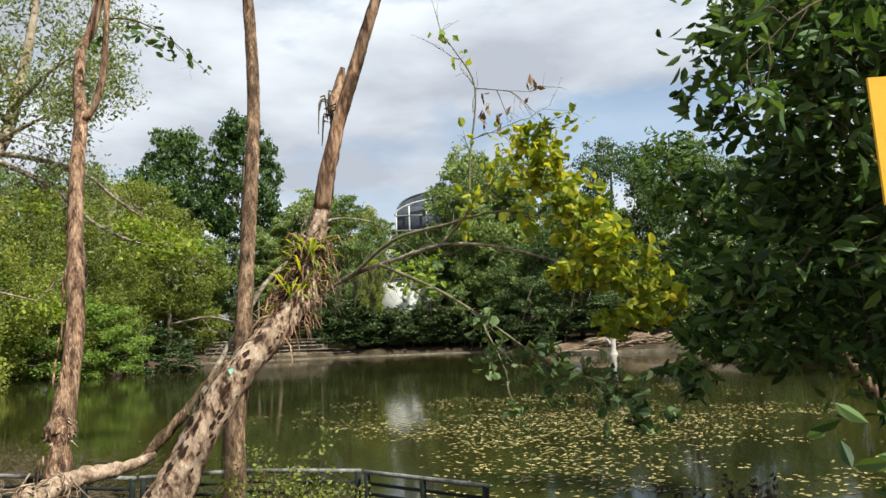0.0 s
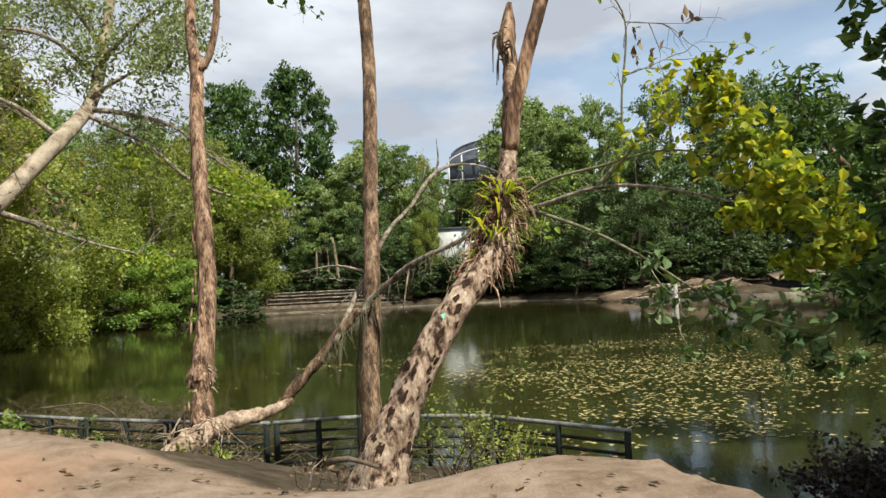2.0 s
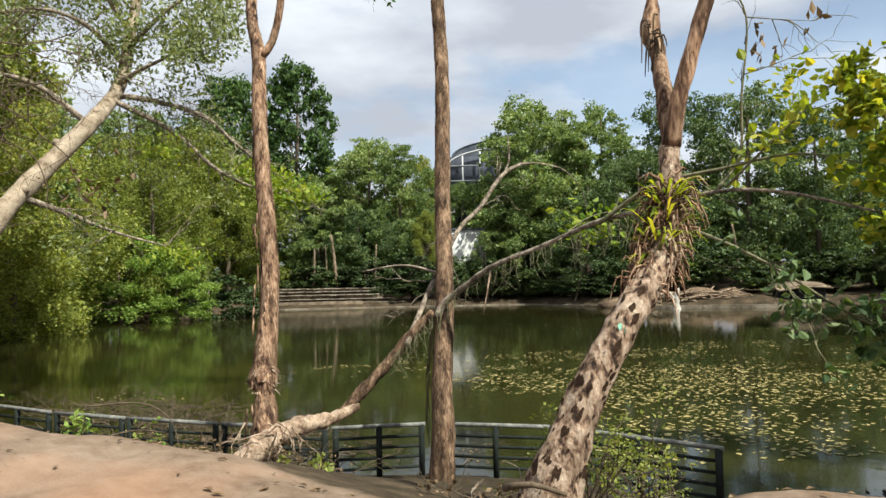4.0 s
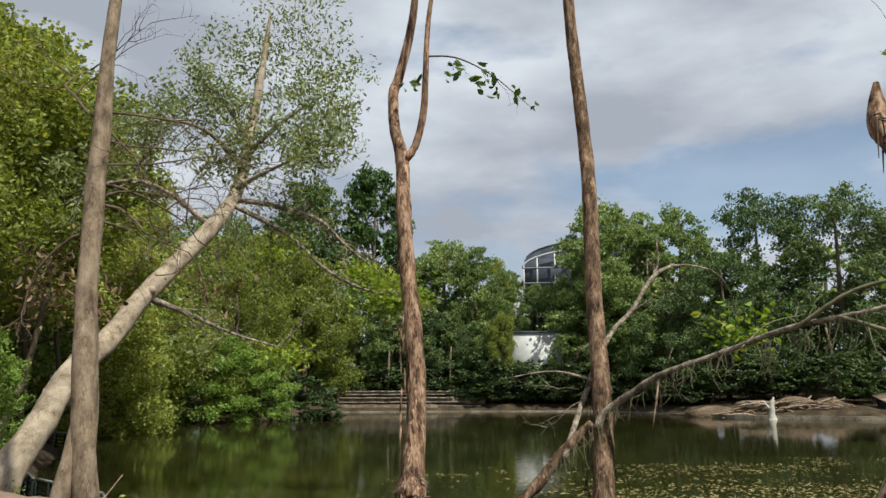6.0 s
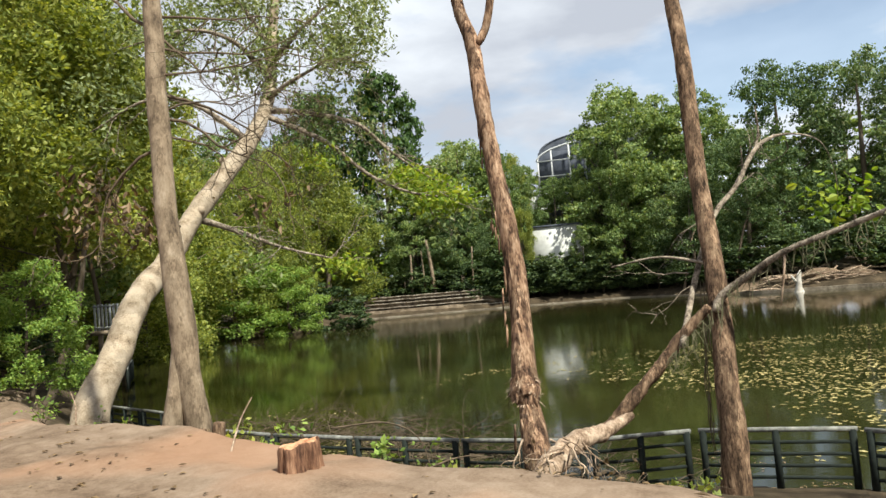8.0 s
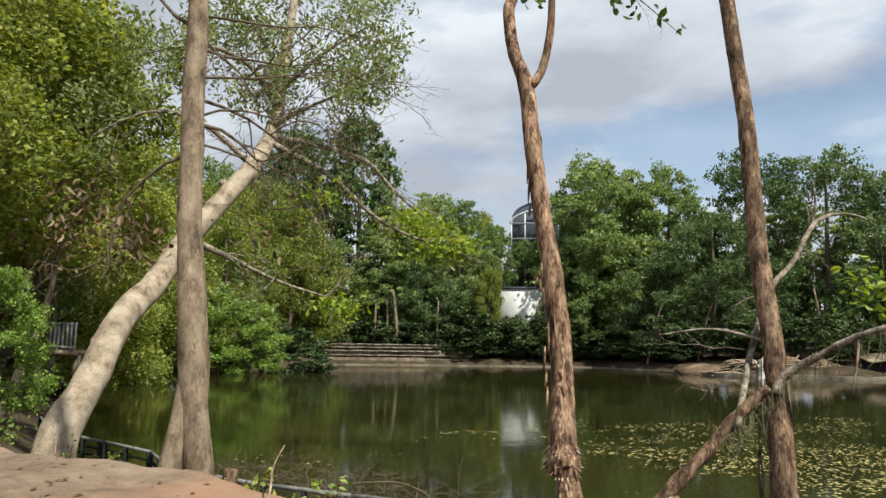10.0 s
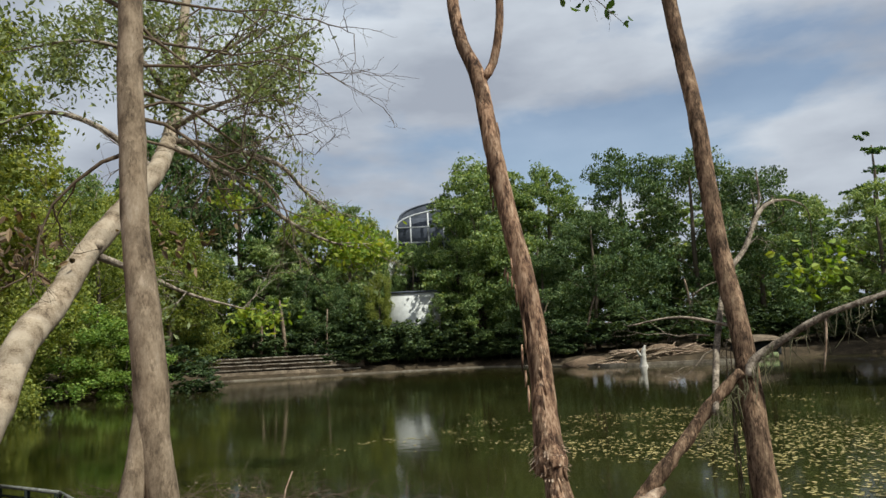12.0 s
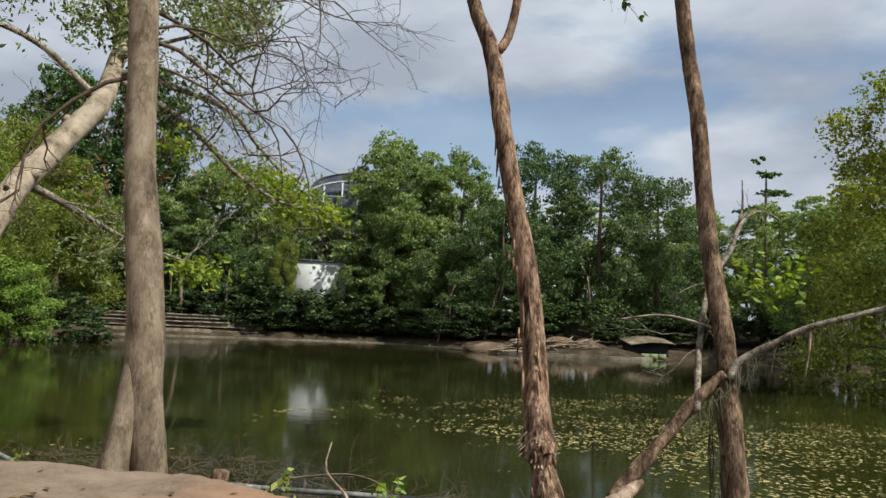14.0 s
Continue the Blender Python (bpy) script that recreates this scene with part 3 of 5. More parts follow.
for k in range(120):
    a, zz = rng.uniform(0, 2 * math.pi), rng.uniform(0.02, 0.42)
    c = np.array([-3.93 + 0.18 * math.cos(a), 8.97 + 0.18 * math.sin(a), zz])
    o = np.array([math.cos(a), math.sin(a), rng.uniform(-0.9, 0.5)])
    w = np.array([-math.sin(a), math.cos(a), 0]) * rng.uniform(0.01, 0.024)
    e = c + o * rng.uniform(0.05, 0.15)
    b = len(g.v)
    g.v += [tuple(c - w), tuple(c + w), tuple(e + w * 0.4 + np.array([0, 0, -0.03])), tuple(e - w * 0.4 + np.array([0, 0, -0.03]))]
    g.f.append((b, b + 1, b + 2, b + 3))
g.make("frayed_bark", M_WOOD_PALE, t_b, "frayed strips of pale torn bark")
g = Geo()
for k in range(46):
    zz = rng.uniform(-0.6, 5.5)
    cx, cy = np.interp(zz, [-0.8, 0.33, 2.02, 3.81, 6.24], [-3.88, -3.94, -4.03, -4.24, -4.39]), np.interp(zz, [-0.8, 0.33, 2.02, 3.81, 6.24], [8.5, 8.95, 9.4, 9.9, 10.4])
    a, r = rng.uniform(-math.pi, 0.3), np.interp(zz, [-0.8, 0.33, 2, 6], [0.22, 0.175, 0.16, 0.13])
    h = rng.uniform(0.15, 0.5)
    g = Geo()
    g.tube([(cx + r * math.cos(a), cy + r * math.sin(a), zz, 0.012), (cx + (r + 0.015) * math.cos(a + 0.1), cy + (r + 0.015) * math.sin(a + 0.1), zz - h * 0.5, 0.022), (cx + (r + 0.03) * math.cos(a + 0.1), cy + (r + 0.03) * math.sin(a + 0.1), zz - h, 0.008)], 5, 0.12)
    g.make("bark_strip", M_BARK_B, t_b)

# tree C: thin brown trunk
t_c = tree_thing("tree", (-0.9, 9.4, grounded(-0.9, 9.4)), "tall thin tree with brown flaking bark")
Geo().tube([(-0.93, 9.114, grounded(-0.9, 9.4), 0.248), (-0.909, 9.109, -1.3, 0.215), (-0.881, 9.104, -0.6, 0.193), (-0.903, 9.164, 0.05, 0.176), (-0.855, 9.357, 1, 0.165), (-0.85, 9.522, 1.85, 0.154), (-0.891, 9.926, 3.37, 0.143), (-0.889, 10.293, 5.42, 0.134), (-0.941, 10.547, 6.6, 0.13), (-1.03, 10.705, 7.9, 0.123), (-1.129, 10.742, 9.4, 0.11), (-1.176, 10.87, 12, 0.077)],
           16, 0.1, 0.08, 7, seed=3).make("trunk", M_BARK_C, t_c)
g = Geo()
for k in range(60):
    zz = rng.uniform(-0.5, 1.7)
    a = rng.uniform(-2.6, -0.2)
    r = 0.16
    h = rng.uniform(0.3, 0.9)
    cx, cy = np.interp(zz, [-0.6, 0.05, 1.85], [-0.98, -1.06, -0.92]), np.interp(zz, [-0.6, 0.05, 1.85], [9.4, 9.42, 9.65])
    g = Geo()
    g.tube([(cx + r * math.cos(a), cy + r * math.sin(a), zz, 0.006), (cx + (r + 0.04) * math.cos(a), cy + (r + 0.04) * math.sin(a), zz - h * 0.5, 0.009), (cx + (r + 0.03) * math.cos(a + 0.15), cy + (r + 0.03) * math.sin(a + 0.15), zz - h, 0.004)], 4, 0.15)
    g.make("hanging_root", M_TWIG, t_c)

# tree A: grey-brown twin-based trunk
t_a = tree_thing("tree", (-8.67, 7.45, grounded(-8.67, 7.45)), "upright grey-brown tree with a fluted base")
z0 = grounded(-8.67, 7.45, 0.3)
g = Geo()
g.tube([(-8.599, 7.539, z0, 0.218), (-8.672, 7.49, 0.35, 0.19), (-8.752, 7.474, 0.9, 0.184), (-8.782, 7.492, 1.47, 0.196), (-8.826, 7.49, 2, 0.19), (-8.959, 7.569, 2.93, 0.172), (-9.062, 7.664, 3.7, 0.163), (-9.115, 7.747, 4.49, 0.161), (-9.179, 7.812, 5.3, 0.155), (-9.215, 7.905, 6.15, 0.149), (-9.282, 8.007, 8, 0.115), (-9.222, 8.215, 11, 0.069)], 18, 0.1, 0.08, 4, seed=9)
g.tube([(-9.0, 7.3, z0, 0.2), (-8.95, 7.33, 0.3, 0.15), (-8.9, 7.38, 0.75, 0.12), (-8.87, 7.44, 1.25, 0.105), (-8.85, 7.49, 1.7, 0.06)], 14, 0.1, 0.12, 4, seed=5)
g.make("trunk", M_BARK_A, t_a)
g = Geo()
tipsA = []
for s, w, ln, r in (((-9.12, 7.8, 4.45), (-1.0, -0.3, -0.1), 2.0, 0.03), ((-9.2, 7.9, 5.3), (0.8, 0.5, -0.25), 2.0, 0.03), ((-9.15, 7.85, 4.9), (0.9, 0.4, -0.4), 1.9, 0.03), ((-9.27, 8, 6.1), (1.0, 0.3, -0.1), 2.3, 0.026), ((-9.3, 8.0, 6.6), (1.0, 0.2, -0.2), 2.4, 0.026), ((-9.3, 8.0, 6.4), (0.9, 0.1, -0.5), 2.2, 0.026), ((-9.2, 7.9, 5.6), (1.0, 0.1, -0.1), 2.2, 0.024), ((-9.2, 7.9, 5.0), (0.8, -0.1, 0.1), 1.9, 0.022), ((-9.1, 7.8, 4.6), (0.9, 0.3, 0.0), 1.7, 0.022), ((-9.3, 8.0, 6.4), (-0.9, 0.5, 0.4), 2.6, 0.035)):
    g = Geo()
    tipsA += twigs(g, s, w, ln, r, rng, 3, 0.03, 0.5, 5)
    g.make("branch", M_TWIG, t_a, "bare thin dark branch")

# leaning tree with pale trunk
t_l = tree_thing("tree", (-13.35, 11.6, grounded(-13.35, 11.6)), "large leaning tree with pale smooth bark and feathery crown")
z0 = grounded(-13.35, 11.6, 0.3)
g = Geo()
g.tube([(-13.1, 11.0, z0, 0.44), (-13.25, 11.3, -0.1, 0.375), (-13.3, 12.2, 0.85, 0.33), (-13.4, 13.25, 2.03, 0.315), (-13.5, 14.0, 2.52, 0.315), (-13.5, 15.0, 3.15, 0.295), (-13.4, 16.0, 4.2, 0.28), (-13.0, 17.1, 5.45, 0.275), (-12.55, 18.2, 6.7, 0.265), (-12.7, 19.4, 7.55, 0.25), (-12.92, 20.6, 8.4, 0.235), (-12.95, 21.3, 9.5, 0.22), (-13.1, 21.9, 10.8, 0.2), (-13.1, 22.4, 12.4, 0.17), (-13.0, 22.8, 14.8, 0.12), (-12.9, 23.0, 16.8, 0.05)], 18, 0.12, 0.1, 2.5, seed=2)
for p, o in (((-13.37, 12.9, 1.65), (-0.3, -0.1, 0.1)), ((-13.3, 16.3, 4.5), (0.3, -0.2, 0.1)), ((-12.8, 17.6, 6.0), (-0.3, -0.2, 0.2))):
    p, o = np.array(p), np.array(o)
    g.tube([(*p, 0.16), (*(p + o * 0.7), 0.12), (*(p + o), 0.06)], 10, 0.08, 0.2, 6)
g.make("trunk", M_BARK_L, t_l)
g = Geo()
CANOPY_LIMBS = (((-12.9, 20.5, 8.35), (-11.4, 20.4, 8.05), (-9.64, 20.3, 7.45), (-8.9, 20.9, 6.7), (-8.1, 21.6, 6.0), (-7.3, 22.0, 5.4)), ((-12.8, 20.1, 8.1), (-10.88, 20.4, 7.06), (-9.4, 20.6, 5.75), (-8.3, 21.0, 5.15), (-7.3, 21.2, 4.9)), ((-12.9, 20.8, 8.8), (-11.9, 20.3, 9.1), (-10.7, 19.9, 9.4), (-9.7, 19.8, 9.75)),
         ((-13.35, 16.1, 4.4), (-12.6, 17.2, 4.0), (-11.6, 18.3, 3.45), (-10.3, 19.0, 3.03)), ((-12.95, 21.3, 9.6), (-13.4, 19.6, 10.5), (-14.4, 18.3, 10.6), (-16.5, 18, 10.2)), ((-12.6, 18.4, 6.9), (-13.9, 17.8, 8.0), (-15.2, 17.2, 8.2), (-17, 17, 7.4)),
         ((-13, 21.6, 10.3), (-11.2, 20.8, 11.3), (-9.4, 20.4, 12.1)), ((-13.1, 22, 11), (-14, 21.2, 12.6), (-15.4, 20.8, 13.6)))
tipsL = []
for lb in CANOPY_LIMBS:
    g = Geo()
    g.tube([(*p, 0.105 - 0.085 * k / (len(lb) - 1)) for k, p in enumerate(lb)], 8, 0.2, 0.12)
    for k in range(1, len(lb)):
        a, b = np.array(lb[k - 1]), np.array(lb[k])
        for q in range(3):
            tipsL += twigs(g, a + (b - a) * rng.random(), (b - a) / np.linalg.norm(b - a) + rng.normal(size=3) * 0.7, rng.uniform(0.9, 1.9), 0.02, rng, 1, 0.06, 0.45, 3)
    g.make("branch", M_BOUGH, t_l, "long thin pale grey branch")
cl = []
for p in tipsL:
    if p[2] > 9.0 or rng.random() < 0.12:
        cl.append(p + rng.normal(size=(20, 3)) * np.array([0.24, 0.24, 0.34]))
cl.append(lobes_cloud([(-11.2, 23.5, 12.6, 2.2, 1.6, 1.4), (-10.0, 22.6, 11.2, 1.5, 1.2, 1.2), (-14.2, 23.5, 12.4, 1.8, 1.6, 1.4), (-15.8, 21.0, 11.4, 1.8, 1.6, 1.4), (-16.8, 18.0, 8.6, 1.5, 1.4, 1.0), (-12.2, 24, 14.6, 2.6, 2, 1.2), (-12.0, 24, 16.6, 2.4, 2, 1.2), (-14.6, 23, 15.2, 2.0, 1.8, 1.2), (-10.0, 23.5, 14.4, 1.5, 1.4, 1.1)], 6400, rng, 0.25))
Geo().leaves(np.vstack(cl), 0.08, rng, 2.5, 0.7).make("crown", L_GREY, t_l, smooth=False)

g = Geo()
for c, k, w in (((-8.6, 21.8, 5.7), 520, 0.5), ((-7.7, 22.0, 5.3), 520, 0.55), ((-6.9, 22.2, 4.9), 360, 0.45), ((-7.6, 21.4, 4.7), 260, 0.4), ((-10.0, 19.2, 2.8), 200, 0.4), ((-10.9, 20.0, 6.3), 160, 0.4)):
    g.leaves(np.array(c) + rng.normal(size=(k, 3)) * np.array([w, w, w * 0.5]), 0.11, rng, 1.9, 0.6)
tagged(g.make("leaf_spray", L_LIME, t_l, "yellow-green leaves at the ends of long branches", False), kind="stuff")
g = Geo()
for k in range(34):
    c = np.array([-11.2, 20.4, 7.4]) + rng.normal(size=3) * np.array([0.9, 0.5, 0.8])
    twigs(g, c, (rng.normal(), rng.normal() * 0.4, -0.6), rng.uniform(0.7, 1.5), 0.014, rng, 2, 0.1, 0.4, 3)
tagged(g.make("twig_tangle", M_TWIG, t_l, "hanging tangle of fine brown twigs"), kind="stuff")
g = Geo().leaves(np.array([-11.0, 20.5, 7.2]) + rng.normal(size=(900, 3)) * np.array([0.85, 0.5, 0.9]), 0.07, rng, 2.4, 1.0)
tagged(g.make("browned_leaves", L_GREY, t_l, "thin grey-green and browned leaves", False), kind="stuff")
g = Geo()
for c, k in (((-15.6, 15.0, 5.2), 80), ((-14.6, 15.5, 4.4), 90), ((-16.3, 15.5, 4.2), 80), ((-11.4, 16.5, 4.6), 40)):
    g.leaves(np.array(c) + rng.normal(size=(k, 3)) * np.array([0.55, 0.4, 0.45]), 0.12, rng, 2.2, 1.0, fine=True)
tagged(g.make("dead_leaf_spray", L_DRY, t_l, "hanging dry brown leaves", False), kind="stuff")

# mottled leaning tree with epiphytes
t_m = tree_thing("tree", (0.5, 2.6, grounded(0.5, 2.6)), "leaning tree with pale bark pitted by dark holes")
z0 = grounded(0.5, 2.6, 0.2)
g = Geo()
TRUNK_M = [(0.409, 2.652, z0, 0.34), (0.509, 2.702, 0.2, 0.235), (0.665, 2.798, 0.6, 0.165), (0.856, 2.892, 1, 0.15), (1.1, 2.985, 1.4, 0.14), (1.347, 3.18, 1.72, 0.135), (1.576, 3.397, 2.02, 0.14), (1.66, 3.555, 2.35, 0.125), (1.696, 3.684, 2.75, 0.1), (1.745, 3.824, 3.1, 0.09)]
g.tube(TRUNK_M, 34, 0.04, 0.16, 10, seed=4)
g.make("trunk", M_BARK_M, t_m)
g = Geo()
g.tube([(1.742, 3.778, 3.05, 0.09), (1.807, 3.745, 3.45, 0.08), (1.935, 3.719, 3.9, 0.074), (2.18, 3.716, 4.7, 0.068), (2.512, 3.77, 5.8, 0.05), (2.793, 3.822, 7.2, 0.03)], 16, 0.06, 0.14, 9)
g.make("limb", M_BARK_B, t_m, "upright brown stem")
g = Geo()
g.tube([(1.753, 3.817, 3, 0.07), (1.762, 3.974, 3.4, 0.088), (1.785, 4.217, 3.75, 0.084), (1.795, 4.514, 4.2, 0.082), (1.769, 4.66, 4.45, 0.11), (1.81, 4.742, 4.75, 0.07), (1.833, 4.758, 4.95, 0.03)], 16, 0.05, 0.22, 9, seed=7)
g.make("limb", M_BARK_B, t_m, "broken stub of a stem")
for k in range(14):
    g = Geo()
    p = np.array([1.74, 4.4, 4.35]) + rng.normal(size=3) * np.array([0.05, 0.04, 0.15])
    o = np.array([rng.choice([-1, 1]) * rng.uniform(0.5, 1), -0.3, 0.2])
    q = p + o * rng.uniform(0.05, 0.12)
    ln = rng.uniform(0.12, 0.4)
    g.tube([(*p, 0.008), (*q, 0.012), (*(q + np.array([o[0] * 0.03, 0, -ln])), 0.004)], 5, 0.06)
    g.make("bark_strip", M_TWIG, t_m)
# dark pits in the bark: flat discs, the shade inside put into their colour
tm = spline(TRUNK_M, 0.03)
for k in range(210):
    pg = Geo()
    i = int((len(tm) - 40) * rng.random() ** 1.25) + 2
    c, r = tm[i, :3], tm[i, 3]
    d = tm[i + 1, :3] - tm[i, :3]
    d /= np.linalg.norm(d)
    a = rng.uniform(-math.pi, math.pi)
    s = np.cross(d, (0.3, 0.9, 0.1))
    s /= np.linalg.norm(s)
    w = s * math.cos(a) + np.cross(s, d) * math.sin(a)
    side = np.cross(d, w)
    big = rng.random() ** 2
    ln, wd = 0.015 + 0.06 * big, 0.009 + 0.025 * big * rng.uniform(0.6, 1.2)
    ring = 10

    def on_bark(p):
        """The point of the bark over p, on the trunk's uneven surface."""
        o = Vector(p) - Vector(c)
        o -= Vector(d) * o.dot(Vector(d))
        o.normalize()
        q = Vector(p) - (Vector(p) - Vector(c)) + Vector(d) * (Vector(p) - Vector(c)).dot(Vector(d)) + o * r
        q = Vector((q.x, q.y, q.z * 0.45 + 4))
        lift = r * (1 + 0.16 * (noise.noise(q * 10) + 0.5 * noise.noise(q * 27)))
        return Vector(c) + Vector(d) * (Vector(p) - Vector(c)).dot(Vector(d)) + o * (lift + 0.005)

    pg.v.append(tuple(on_bark(c + w * r)))
    for j in range(ring):
        an = 2 * math.pi * j / ring
        jit = rng.uniform(0.55, 1.4)
        pg.v.append(tuple(on_bark(c + w * r + d * math.cos(an) * ln * jit + side * math.sin(an) * wd * jit)))
    for j in range(ring):
        pg.f.append((0, 1 + j, 1 + (j + 1) % ring))
    pg.make("bark_hollow", M_PIT_SHADE, t_m)
mpatch = Geo()
mpatch.leaves(np.array([(1.07, 2.84, 1.42), (1.1, 2.85, 1.39), (1.05, 2.85, 1.36)]) , 0.07, rng, 1.1)
mpatch.make("paint_patch", M_GREENPAINT, t_m, "small pale green patch")
epi = tree_thing("epiphyte", (1.6, 3.5, 2.1), "shaggy epiphyte of brown roots and yellow-green strap leaves", "plant")
g = Geo()
for k in range(420):
    a, zz = rng.uniform(0, 2 * math.pi), 1.78 + 0.95 * rng.random() ** 1.2
    c = np.array([np.interp(zz, [1.7, 2.02, 2.35, 2.75], [1.3, 1.5, 1.62, 1.68]), np.interp(zz, [1.7, 2.02, 2.35, 2.75], [3.2, 3.4, 3.53, 3.6]), zz])
    o = np.array([math.cos(a), math.sin(a) * 0.9, rng.uniform(-0.5, 0.5)])
    ln = rng.uniform(0.06, 0.26)
    p0 = c + o * 0.1
    p1 = p0 + o * ln * 0.6 + rng.normal(size=3) * 0.03
    p2 = p1 + np.array([o[0] * 0.3, o[1] * 0.3, -1.0]) * ln * rng.uniform(0.3, 0.8) + rng.normal(size=3) * 0.03
    g.tube([(*p0, 0.014), (*p1, 0.009), (*p2, 0.004)], 4, 0.08, cap=False)
tagged(g.make("root_mass", M_BARK_B, epi, "tangled dry brown roots"), kind="stuff")
g = Geo()
for k in range(150):
    a, zz = rng.uniform(0, 2 * math.pi), rng.uniform(2.0, 2.62)
    o = np.array([math.cos(a), math.sin(a), rng.uniform(-0.3, 0.9)])
    p0 = np.array([np.interp(zz, [2.02, 2.35, 2.75], [1.5, 1.62, 1.68]), np.interp(zz, [2.02, 2.35, 2.75], [3.4, 3.53, 3.6]), zz]) + o * 0.08
    ln = rng.uniform(0.15, 0.36)
    w = np.cross(o, (0, 0, 1.0))
    w = w / np.linalg.norm(w) * rng.uniform(0.009, 0.018)
    p1, p2 = p0 + o * ln * 0.6, p0 + o * ln + np.array([0, 0, -0.09])
    b = len(g.v)
    g.v += [tuple(p0 - w * 0.5), tuple(p0 + w * 0.5), tuple(p1 + w), tuple(p2), tuple(p1 - w)]
    g.f += [(b, b + 1, b + 2, b + 4), (b + 4, b + 2, b + 3)]
tagged(g.make("leaf_tuft", L_YELLOW, epi, "strap-shaped yellow-green leaves", False), kind="stuff")

# ---- fallen tree leaning over trunk C, its crown to the right ----
t_f = tree_thing("fallen_tree", (-3.85, 6.75, grounded(-3.85, 6.75, 0.1)), "fallen tree with pale torn root end and yellowing crown")
g = Geo()
g.tube([(-3.905, 6.808, -1.017, 0.12), (-3.645, 7.409, -0.709, 0.165), (-3.344, 8.057, -0.54, 0.16), (-3.082, 8.474, -0.483, 0.14), (-2.787, 8.813, -0.452, 0.115), (-2.546, 9.084, -0.386, 0.085), (-2.31, 9.15, -0.29, 0.05)], 18, 0.05, 0.4, 6)
for k in range(9):
    p = np.array([-3.3, 7.75, -0.38]) + rng.normal(size=3) * np.array([0.25, 0.35, 0.03])
    twigs(g, p, (rng.normal(), -0.4 + rng.normal() * 0.5, -0.7), rng.uniform(0.25, 0.6), 0.018, rng, 1, 0.05, 0.4, 3)
g.make("root_end", M_WOOD_PALE, t_f, "pale torn root end")
g = Geo()
g.tube([(-2.816, 9.076, -0.489, 0.07), (-2.569, 9.251, -0.397, 0.1), (-2.412, 9.263, -0.212, 0.105), (-1.87, 9.289, 0.371, 0.092), (-1.357, 9.269, 0.96, 0.082), (-1.028, 9.195, 1.273, 0.072)], 14, 0.05, 0.34, 8)
g.make("trunk", M_BARK_C, t_f)
g = Geo()
g.tube([(-0.948, 9.133, 1.198, 0.069), (-0.844, 9.185, 1.416, 0.065), (-0.451, 8.958, 1.727, 0.052), (-0.053, 8.664, 2.001, 0.046), (0.378, 8.384, 2.178, 0.042), (0.825, 8.15, 2.333, 0.04), (1.508, 7.384, 2.613, 0.036), (2.2, 6.768, 2.75, 0.031), (2.928, 6.329, 2.898, 0.026), (3.64, 5.981, 2.821, 0.021), (4.65, 5.632, 2.501, 0.014)], 12, 0.07, 0.2, 7)
g.make("bough", M_BOUGH, t_f, "grey weathered bough")
g = Geo()
g.tube([(-1.499, 9.136, 0.701, 0.05), (-1.103, 9.768, 1.733, 0.048), (-0.651, 10.25, 2.711, 0.046), (-0.233, 10.44, 3.165, 0.042), (0.099, 10.634, 3.674, 0.04), (0.398, 10.839, 3.961, 0.04), (0.816, 10.953, 4.069, 0.02), (1.482, 11.47, 3.966, 0.012), (1.923, 12.187, 3.511, 0.009), (2.014, 12.404, 2.906, 0.006)], 9, 0.15, 0.08)
g.tube([(0.2, 10.8, 3.78, 0.03), (0.34, 10.9, 4.1, 0.022), (0.33, 10.9, 4.6, 0.01)], 7, 0.15)
g.tube([(-0.8, 9.6, 1.9, 0.03), (-1.6, 9.9, 2.1, 0.02), (-2.4, 10, 2.0, 0.012)], 6, 0.15)
for p, w, ln in (((-0.74, 10.3, 2.67), (-0.8, 0.1, -0.3), 0.9), ((-1.2, 9.8, 1.8), (-1, 0, 0.1), 1.2), ((-1.2, 9.7, 1.6), (-0.5, -0.2, -1), 0.9), ((-0.3, 10.5, 3.1), (0.7, 0.1, 0.6), 0.8), ((0.05, 10.7, 3.6), (-0.2, 0, 1), 0.7), ((-0.9, 10.1, 2.2), (0.8, -0.2, -0.6), 1.0), ((0.8, 11, 4.0), (0.5, 0, -1), 1.2)):
    twigs(g, p, w, ln, 0.014, rng, 2, 0.03, 0.5, 3)
g.make("limb", M_BOUGH, t_f, "bare grey-green upright limb")
g = Geo()
BR = ((((1.52, 7.2, 2.58), (2.2, 6.8, 3.05), (3.0, 6.4, 3.2), (3.8, 6.0, 3.3), (4.6, 5.8, 3.1)), 0.03), (((2.0, 6.8, 2.7), (2.8, 6.2, 2.3), (3.4, 5.8, 1.9), (4.2, 5.5, 1.3), (4.9, 5.2, 1.0)), 0.028), (((2.9, 6.35, 2.9), (3.3, 6.6, 3.4), (3.38, 6.7, 4.2), (3.5, 6.77, 5.3), (3.22, 6.8, 5.9), (3.05, 6.8, 6.15)), 0.022),
      (((3.5, 6.77, 5.3), (3.95, 6.7, 5.22), (4.35, 6.6, 5.15)), 0.009), (((3.42, 6.7, 4.5), (3.8, 6.6, 4.6), (4.1, 6.6, 4.72)), 0.009), (((3.0, 6.2, 2.95), (3.6, 5.8, 3.6), (4.2, 5.5, 4.2)), 0.018), (((3.4, 5.8, 1.9), (3.7, 5.6, 1.2), (3.75, 5.5, 0.8)), 0.012), (((1.0, 7.8, 2.38), (1.5, 8.2, 2.75), (2.1, 8.5, 2.9)), 0.014))
tipsF = []
